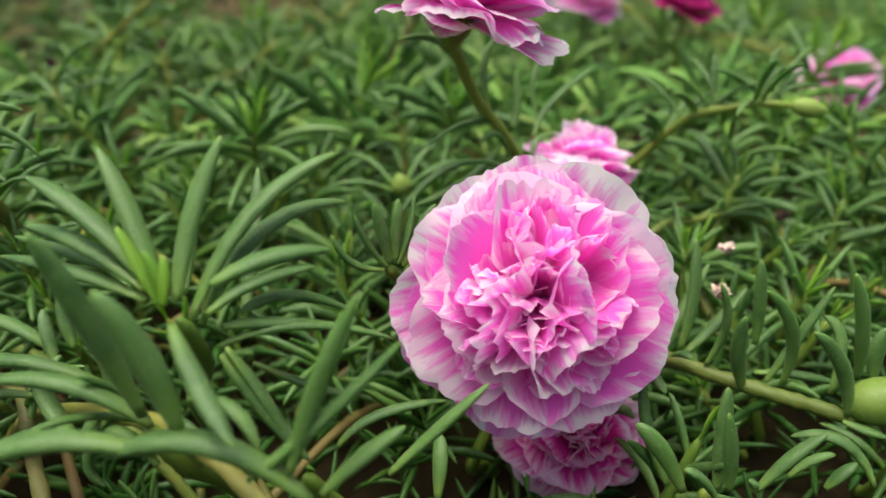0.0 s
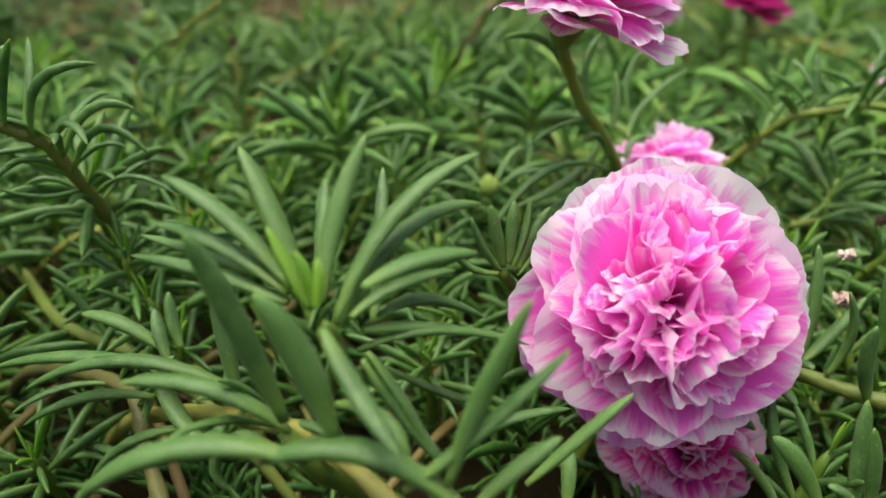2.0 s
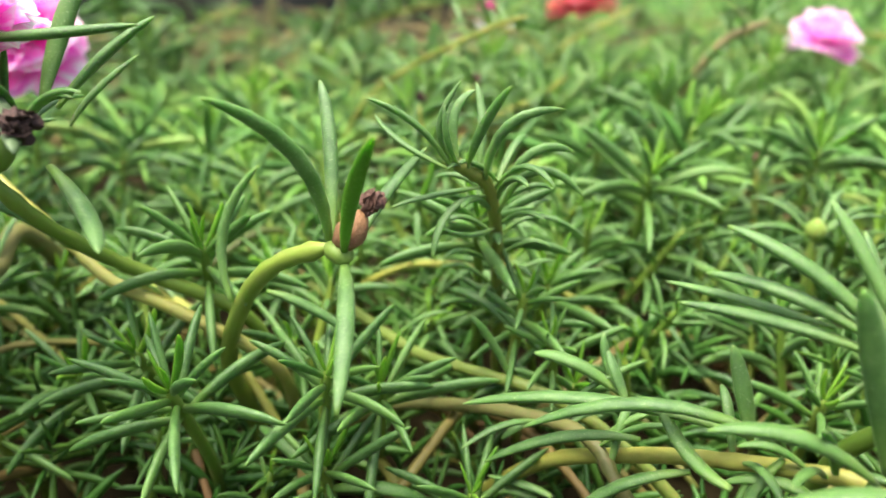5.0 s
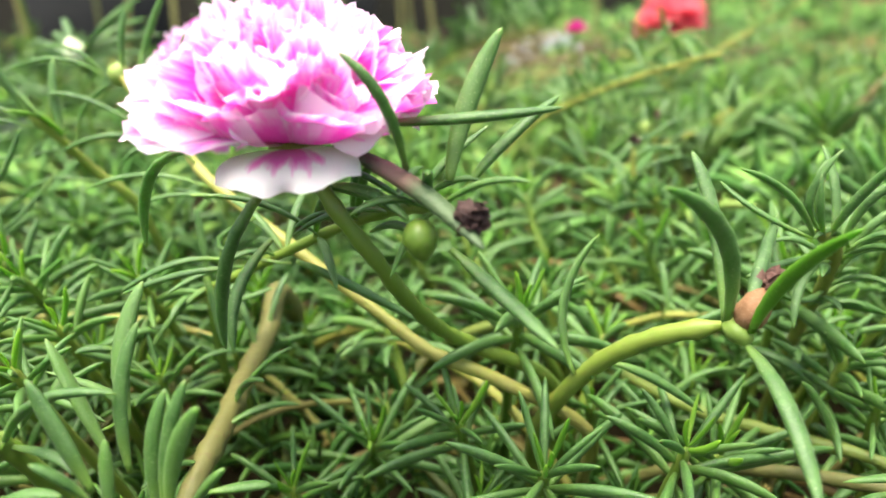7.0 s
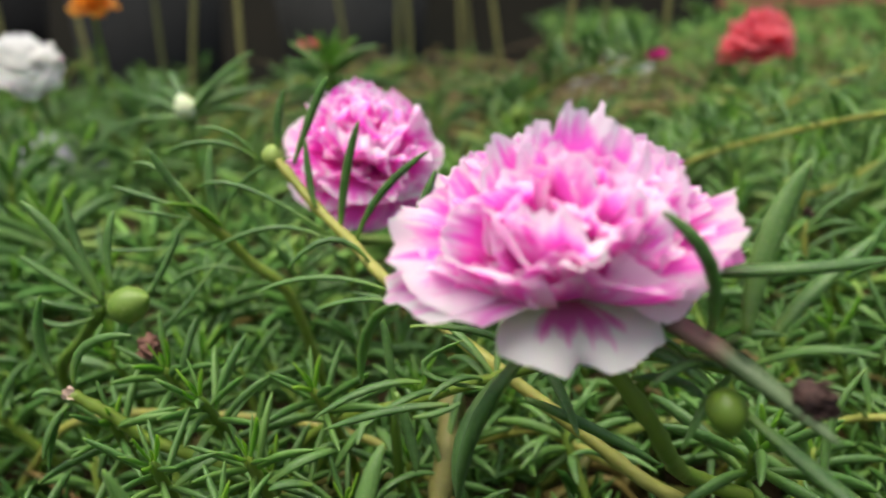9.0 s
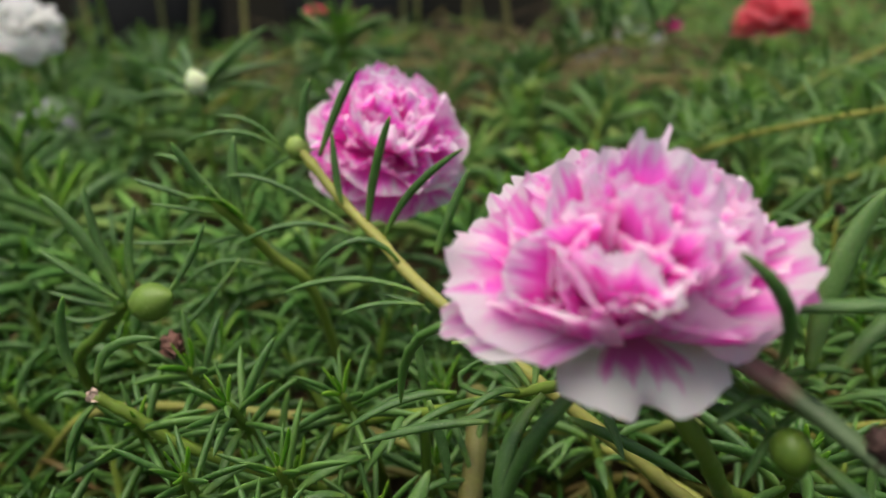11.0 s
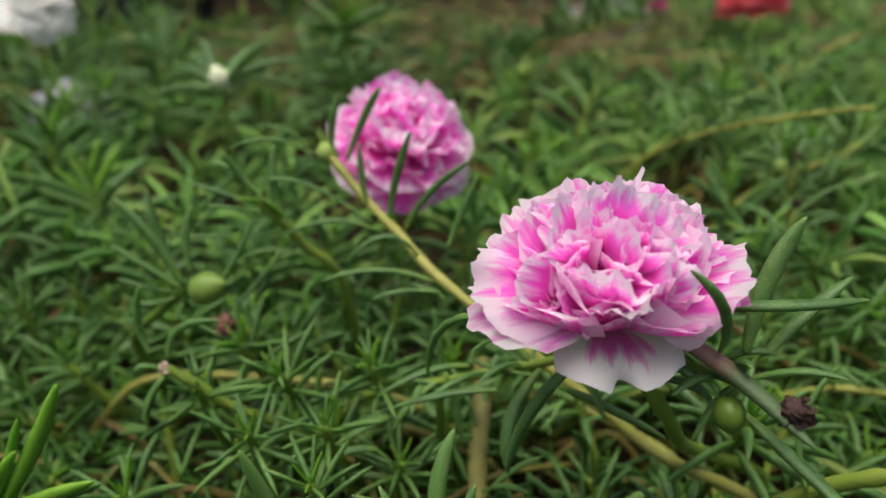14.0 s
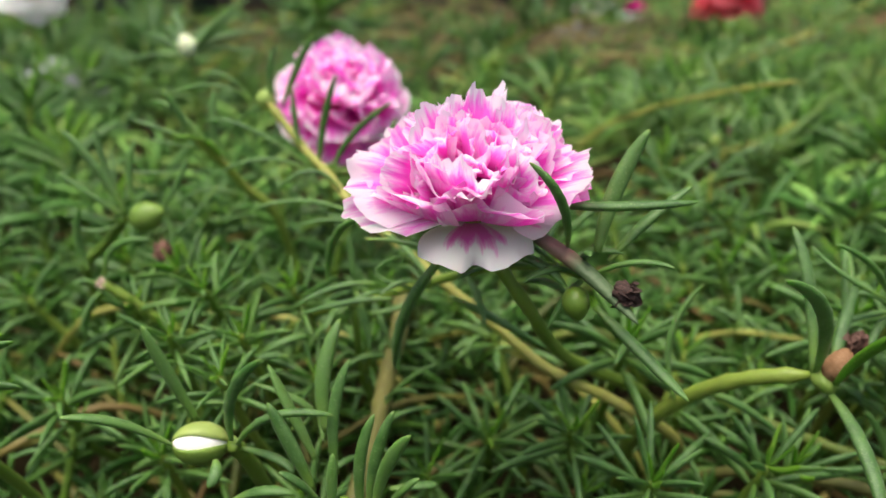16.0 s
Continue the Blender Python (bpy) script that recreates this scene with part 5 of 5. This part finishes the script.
bud_shoot("pale cream moss rose bud with spreading leaves", (-277.1, 261.5, 100.2), 3.6, BUD_WHITE, 1, 17, 27, LEAF_WAXY)
bud_shoot("small pale green moss rose bud in the bed", (-87.3, 261.1, 72), 2.6, BUD, 2, 6, 14)
bud_shoot("pale green moss rose bud behind a bloom", (-7.4, 171.7, 51.3), 2.3, BUD, 3, 6, 16)
bud_shoot("pale green moss rose bud far back", (-172.4, 415.8, 79.5), 4.0, BUD, 5, 8, 20)


def dried_head(label, at, r, seed):
    c = Vector(at)
    thing = plant("moss_rose_dried_head", label, [(c.x + 5, c.y + 8, 16), (c.x + 2, c.y + 2, c.z * 0.6), (c.x, c.y, c.z - r)], 0.8, "moss rose plant", "dried flower heads", STEM)
    withered(thing, "withered_head", at, r * 0.8, (0.5, -0.1, 0.8), seed, DRY)
    rnd = random.Random(seed)
    for k in range(9):
        b = c - Vector((0, 0, r + rnd.uniform(0, 16)))
        d = Vector((math.cos(k * 2.4), math.sin(k * 2.4), rnd.uniform(0.1, 1.1))).normalized() * rnd.uniform(12, 19)
        leaf(thing, b, b + d * 0.5 + Vector((0, 0, 2)), b + d, 0.8)
    return thing


dried_head("dark brown withered moss rose head on its stem", (-99.2, 208.6, 76.5), 1.8, 21)
dried_head("dark brown withered moss rose head among leaves", (-85.3, 254.3, 77.9), 2.0, 22)
dried_head("brown withered moss rose head in the bed", (79.5, 171, 42.7), 2.2, 23)
dried_head("dark withered moss rose head low in the bed", (-51.4, 225.3, 61.2), 2, 24)
dried_head("dark withered moss rose head near a bloom", (-8.8, 211.1, 60.7), 2, 25)

# ---- rosettes that stand out of the carpet ----
rosette((-97.7, 118.1, 37.9), (0.1, -0.5, 0.85), 17, 17, 1)
rosette((-106.1, 107.6, 28.4), (0.0, -0.5, 0.85), 15, 15, 2)
rosette((-127.3, 102.1, 44.1), (0.0, -0.55, 0.83), 18, 16, 3)
rosette((-158, 130, 32), (0.0, -0.5, 0.85), 18, 17, 4)
rosette((-141, 120, 42), (-0.1, -0.5, 0.85), 15, 15, 5)
rosette((-105, 110, 44), (0.15, -0.4, 0.9), 16, 16, 6)
rosette((-130.2, 128, 59), (0.1, -0.4, 0.9), 16, 18, 7)
rosette((-241.5, 74, 75.6), (0.15, -0.45, 0.9), 28, 19, 8, "bright yellow-green moss rose rosette close to the edge", young=20, spread=64)
rosette((-196, 128, 46), (0.1, -0.4, 0.9), 18, 13, 9)
rosette((-211, 134, 48), (0, -0.35, 0.93), 17, 14, 10)
rosette((-222, 140, 44), (0, -0.35, 0.93), 15, 14, 12)
rosette((-188, 145, 44), (0, -0.3, 0.95), 16, 15, 13)
rosette((-42, 182, 62), (0.1, -0.35, 0.93), 18, 20, 14)
rosette((5, 205, 64), (0.1, -0.3, 0.95), 17, 20, 15)
rosette((-82, 140, 62), (0.0, -0.4, 0.9), 15, 18, 16)
rosette((-68, 150, 46), (0.1, -0.4, 0.9), 15, 17, 17)
rosette((52, 150, 40), (0.0, -0.4, 0.9), 15, 17, 18)
rosette((72, 140, 36), (0.1, -0.4, 0.9), 15, 16, 19)
rosette((-64, 128, 34), (0.1, -0.45, 0.9), 15, 15, 20)
rosette((-82, 108, 24), (0.0, -0.45, 0.9), 14, 14, 22)
rosette((-20, 128, 32), (0.0, -0.45, 0.9), 14, 15, 23)
rosette((-170, 118, 30), (0.0, -0.45, 0.9), 14, 14, 24)
rosette((-225, 112, 34), (0.0, -0.45, 0.9), 16, 15, 25)
rosette((-250, 118, 42), (0.0, -0.45, 0.9), 16, 15, 26)
rosette((-73.2, 132, 49.6), (0.10, -0.4, 0.9), 16, 14, 60, young=2, back=12)
rosette((-68.7, 128, 43.0), (-0.10, -0.4, 0.9), 14, 13, 61, young=2, back=12)
rosette((-219.6, 128, 65.0), (-0.10, -0.55, 0.85), 20, 13, 40, back=12)
rosette((-207.4, 104, 58.5), (0.00, -0.55, 0.85), 18, 12, 41, back=12)
rosette((-221.2, 114, 61.3), (0.10, -0.55, 0.85), 18, 12, 42, back=12)
rosette((-203.2, 138, 61.9), (-0.10, -0.55, 0.85), 18, 14, 43, back=12)
rosette((-209.0, 120, 59.0), (0.00, -0.55, 0.85), 18, 12, 44, back=12)
rosette((-238.0, 132, 57.7), (0.10, -0.55, 0.85), 18, 13, 45, back=12)
rosette((-232.3, 142, 63.5), (-0.10, -0.55, 0.85), 18, 14, 46, back=12)


# ---- the carpet of shoots ----
def canopy(x, y):
    """Height of the leafy surface, in mm, at x, y in mm."""
    rise = min(1.0, max(0.0, (y - 70) / 130.0))
    return 12 + 44 * rise + 10 * min(1, max(0, (y - 260) / 200)) * noise.noise(Vector((x / 90, y / 90, 7.7))) + (6 + 8 * min(1, max(0, (y - 180) / 150))) * noise.noise(Vector((x / 60, y / 60, 3.3))) + 5 * noise.noise(Vector((x / 21, y / 21, 1.3))) + min(14, max(0, (y - 320) * 0.03)) + max(0, y - 750) * 0.09


HOLES = ((12, 104, 24), (-33, 82, 26), (-101, 100, 16), (-158, 100, 26), (-207, 94, 14), (60, 105, 12), (-243, 74, 14), (146, 286, 26))


def carpet_spots(x0, x1, y0, y1, step, rnd):
    y = y0
    while y < y1:
        x = x0
        while x < x1:
            yield x + rnd.uniform(-0.45, 0.45) * step, y + rnd.uniform(-0.45, 0.45) * step
            x += step
        y += step * 0.92


def near_carpet():
    rnd = random.Random(41)
    for n, (x, y) in enumerate(carpet_spots(-420, 160, 92, 236, 17.5, rnd)):
        if not -0.80 * y - 195 < x < 0.60 * y + 12 or any((x - a) ** 2 + (y - b) ** 2 < r * r for a, b, r in HOLES):
            continue
        if y < 150 and rnd.random() < 0.45:
            continue
        z = canopy(x, y) + rnd.uniform(-16, 6)
        ax = (rnd.uniform(-0.5, 0.5), rnd.uniform(-0.7, 0.3), 0.9)
        rosette((x, y, z), ax, rnd.randrange(12, 18), rnd.uniform(10.5, 15) + max(0, y - 140) * 0.045, 1000 + n, "dense green moss rose shoot with needle leaves", "moss rose shoots of the carpet", rnd.choice((0, 1, 2, 3, 4)), rnd.uniform(0.8, 1.2), rnd.choice((9, 14, 20, 28)))


near_carpet()


def mass(name, label, spots, leaf_sides, rnd, leaf_count, lengths, lift, mat, keep=None):
    """Many small shoots joined into one mesh."""
    prof = [(0.0, 0.45), (0.25, 0.85), (0.55, 1.0), (0.82, 0.7), (1.0, 0.06)]
    units = [unit_leaf(b, leaf_sides, prof) for b in BOWS]
    units = [(np.array(v), np.array([q for q in f if len(q) == 4]), [q for q in f if len(q) != 4]) for v, f in units]
    allv, allf, base = [], [], 0
    for x, y in spots:
        if keep and not keep(x, y):
            continue
        z = canopy(x, y) + lift + rnd.uniform(-9, 6)
        ax = (rnd.uniform(-0.6, 0.6), rnd.uniform(-0.7, 0.4), 0.9)
        for m, f in rosette_leaves(rnd, ax, rnd.randrange(*leaf_count), rnd.uniform(*lengths) * MM, 9 * MM):
            v, q, _ = units[min(len(BOWS) - 1, int(rnd.uniform(0.5, 3.2) + 2.6 * f))]
            mm = np.array(Matrix.Translation((x * MM, y * MM, z * MM)) @ m)
            allv.append(v @ mm[:3, :3].T + mm[:3, 3])
            allf.append(q + base)
            base += len(v)
    verts, faces = np.concatenate(allv), np.concatenate(allf)
    me = bpy.data.meshes.new(name)
    me.vertices.add(len(verts))
    me.vertices.foreach_set("co", verts.astype(np.float32).ravel())
    me.loops.add(faces.size)
    me.loops.foreach_set("vertex_index", faces.astype(np.int32).ravel())
    me.polygons.add(len(faces))
    me.polygons.foreach_set("loop_start", np.arange(0, faces.size, 4, dtype=np.int32))
    me.polygons.foreach_set("use_smooth", [True] * len(faces))
    me.update(calc_edges=True)
    me.materials.append(mat)
    return tagged(new(name, me), label, "ground cover", kind="stuff")


rnd_mass = random.Random(77)
mass("moss_rose_undergrowth", "shaded lower leaves of the moss rose bed", list(carpet_spots(-470, 190, 62, 250, 13.5, rnd_mass)), 6, rnd_mass, (11, 16), (10, 16), -17, LEAF_STUFF,
     lambda x, y: -0.82 * y - 215 < x < 0.62 * y + 30)
# Next two leaf masses lie out of view, added to block sky light from the front.
mass("moss_rose_carpet", "unseen moss rose cover added under the camera to block light", list(carpet_spots(-420, 220, -60, 46, 20, rnd_mass)), 4, rnd_mass, (11, 15), (15, 22), 32, LEAF_STUFF)
mass("moss_rose_carpet", "unseen tall moss rose growth added behind the camera to block light", list(carpet_spots(-420, 220, -330, -62, 24, rnd_mass)), 4, rnd_mass, (11, 15), (20, 30), 52, LEAF_STUFF)
mass("moss_rose_carpet", "dense green moss rose ground cover reaching back", list(carpet_spots(-840, 500, 230, 760, 21, rnd_mass)), 5, rnd_mass, (11, 16), (15, 25), 0, LEAF_FAR_HAZE,
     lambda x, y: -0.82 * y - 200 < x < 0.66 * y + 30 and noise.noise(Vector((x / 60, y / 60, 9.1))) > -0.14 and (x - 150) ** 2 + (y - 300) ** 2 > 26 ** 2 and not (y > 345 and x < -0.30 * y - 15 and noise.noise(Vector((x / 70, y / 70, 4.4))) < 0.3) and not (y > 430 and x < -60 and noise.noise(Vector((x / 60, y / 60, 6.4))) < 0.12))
mass("moss_rose_carpet", "blurred green ground cover at the far edge of the bed", list(carpet_spots(-1350, 950, 745, 1420, 34, rnd_mass)), 4, rnd_mass, (10, 14), (22, 36), 4, LEAF_FAR_HAZE,
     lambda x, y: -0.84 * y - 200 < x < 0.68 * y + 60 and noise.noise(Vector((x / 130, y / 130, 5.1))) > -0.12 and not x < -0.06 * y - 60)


mass("moss_rose_carpet", "green moss rose ground cover at the sides of the bed", list(carpet_spots(-1000, 800, -320, 800, 46, rnd_mass)), 3, rnd_mass, (10, 13), (28, 42), -4, LEAF_FAR_HAZE,
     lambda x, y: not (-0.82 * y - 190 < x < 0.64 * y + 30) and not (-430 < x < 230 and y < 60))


def tall_shoots():
    """Leafy shoots that stand above the carpet further back."""
    rnd = random.Random(63)
    for n in range(44):
        y = rnd.uniform(215, 640)
        x = rnd.uniform(-0.72 * y - 170, 0.5 * y + 10)
        if any((x - a) ** 2 + (y - b) ** 2 < 45 ** 2 for a, b in ((-208, 204), (150, 306), (94, 312), (-285, 273))):
            continue
        z = canopy(x, y) + rnd.uniform(8, 24)
        rosette((x, y, z), (rnd.uniform(-0.5, 0.5), rnd.uniform(-0.6, 0.2), 1), 22, rnd.uniform(22, 30), 3000 + n, "tall leafy moss rose shoot above the carpet", "tall shoots at the back of the bed", rnd.choice((3, 5, 7)), 1.1, 30)


tall_shoots()


def upright_shoots():
    """Shoots with long upright leaves, standing close together at the sunny end of the bed."""
    rnd = random.Random(71)
    for n in range(46):
        y = rnd.uniform(285, 470)
        x = rnd.uniform(-0.16 * y - 70, 0.42 * y)
        if any((x - a) ** 2 + (y - b) ** 2 < 42 ** 2 for a, b in ((150, 306), (94, 312))):
            continue
        rosette((x, y, canopy(x, y) + rnd.uniform(0, 12)), (rnd.uniform(-0.35, 0.35), rnd.uniform(-0.4, 0.2), 1), 13, rnd.uniform(22, 30), 4000 + n, "moss rose shoot with long upright leaves", "upright shoots in the bed", rnd.choice((0, 2, 4)), 1.1, 18, 44, LIGHT_LEAVES)


upright_shoots()


def back_weeds():
    """Loose, taller growth over bare soil along the back edge of the bed."""
    rnd = random.Random(29)
    for n in range(46):
        y = rnd.uniform(350, 800)
        x = rnd.uniform(-0.72 * y - 150, -0.26 * y - 40)
        if any((x - a) ** 2 + (y - b) ** 2 < 40 ** 2 for a, b in ((-436, 414), (-285, 262), (-297, 480))):
            continue
        z = 52 + 0.02 * y + rnd.uniform(-12, 30)
        rosette((x, y, z), (rnd.uniform(-0.6, 0.6), rnd.uniform(-0.5, 0.3), 1), 20, rnd.uniform(24, 36), 5000 + n, "loose tall leafy weed at the back of the bed", "weeds behind the bed", rnd.choice((0, 2, 5)), 1.3, 40)
    rosette((-255, 364, 112), (0.1, -0.35, 0.9), 26, 24, 5900, "pale star-shaped leafy shoot above the bed", "weeds behind the bed", 9, 1.2, 18, 84)


back_weeds()


def litter_stems():
    """Old creeping stems that criss-cross below the leaves, joined."""
    rnd = random.Random(5)
    allv, allf, base = [], [], 0
    for _ in range(340):
        y = rnd.uniform(110, 420)
        x = rnd.uniform(-0.80 * y - 190, 0.62 * y + 20)
        a, ln, z = rnd.uniform(0, 6.3), rnd.uniform(25, 60), canopy(x, y) * rnd.uniform(0.15, 0.8)
        d = Vector((math.cos(a), math.sin(a), 0)) * ln
        c = Vector((x, y, z))
        pts = smooth_line([(c - d / 2 - Vector((0, 0, 6))) * MM, (c + Vector((rnd.uniform(-4, 4), rnd.uniform(-4, 4), 3))) * MM, (c + d / 2 - Vector((0, 0, 4))) * MM], 4)
        r = rnd.uniform(0.7, 1.15) * MM
        v, f = tube(pts, [r * (1 + 0.12 * math.sin(2.1 * k + x)) for k in range(len(pts))], 6)
        allv.extend(v)
        allf.extend([tuple(i + base for i in q) for q in f])
        base += len(v)
    return tagged(new("old_stems", mesh_of("old_stems", allv, allf, STEM_STUFF)), "yellow-brown old stems criss-crossing under the leaves", "plant stems", kind="stuff")


litter_stems()


def far_stems():
    """Long slanting stems that cross above the far leaves."""
    rnd = random.Random(15)
    for _ in range(60):
        y = rnd.uniform(300, 820)
        x = rnd.uniform(-0.8 * y - 180, 0.6 * y + 20)
        a, ln, z = rnd.choice((rnd.uniform(-0.3, 0.9), rnd.uniform(2.6, 3.4))), rnd.uniform(45, 110), canopy(x, y)
        d = Vector((math.cos(a), math.sin(a) * 0.6, 0)) * ln
        c = Vector((x, y, z))
        up = rnd.uniform(4, 34)
        ctrl = [c - d * 0.3 - Vector((0, 0, 30)), c + d * 0.2, c + d * 0.65 + Vector((0, 0, up * 0.8)), c + d + Vector((0, 0, up))]
        thing = plant("moss_rose_runner", "long slanting yellow-green stem above the far leaves", ctrl, rnd.uniform(0.8, 1.1), "plant stem", "long stems in the back of the bed", STEM)
        for k in range(12):
            q = (ctrl[1].lerp(ctrl[2], rnd.random()) if k % 2 else ctrl[2]).lerp(ctrl[3], rnd.uniform(0.0, 1.0))
            w = Vector((rnd.uniform(-1, 1), rnd.uniform(-0.8, 0.8), rnd.uniform(0, 1.0))).normalized() * rnd.uniform(12, 20)
            leaf(thing, q, q + w * 0.5 + Vector((0, 0, 2)), q + w, 0.8)


far_stems()


def dry_tangle():
    """Thin dry stems lying tangled over the back edge of the bed, joined."""
    rnd = random.Random(52)
    allv, allf, base = [], [], 0
    for _ in range(420):
        y = rnd.uniform(470, 900)
        x = rnd.gauss(-150, 150)
        a, ln, z = rnd.uniform(0, 6.3), rnd.uniform(50, 130), canopy(x, y) + rnd.uniform(-14, 12)
        d = Vector((math.cos(a), math.sin(a) * 0.7, rnd.uniform(-0.15, 0.5))) * ln
        c = Vector((x, y, z))
        pts = smooth_line([(c - d / 2 - Vector((0, 0, 10))) * MM, (c + Vector((rnd.uniform(-9, 9), rnd.uniform(-9, 9), 5))) * MM, (c + d / 2) * MM], 4)
        v, f = tube(pts, [rnd.uniform(0.7, 1.3) * MM] * len(pts), 5)
        allv.extend(v)
        allf.extend([tuple(i + base for i in q) for q in f])
        base += len(v)
    return tagged(new("dry_stems", mesh_of("dry_stems", allv, allf, DRY_TWIG)), "tangled dry olive-brown stems at the back of the bed", "plant stems", kind="stuff")


dry_tangle()


def bare_stalks():
    """Tall bare stalks rising behind the bed."""
    rnd = random.Random(9)
    for x in (-520, -470, -400, -352, -300, -258, -236, -215, -180, -150, -110, -60, 40, 190, -580, -640):
        y = rnd.uniform(640, 900)
        lean = rnd.uniform(-40, 40)
        plant("bare_stalk", "tall bare olive stalk rising behind the bed", [(x, y, 5), (x + lean * 0.4, y, 90), (x + lean, y + 10, 240)], 2.3, "plant stem", "bare stalks behind the bed", STALK)


bare_stalks()
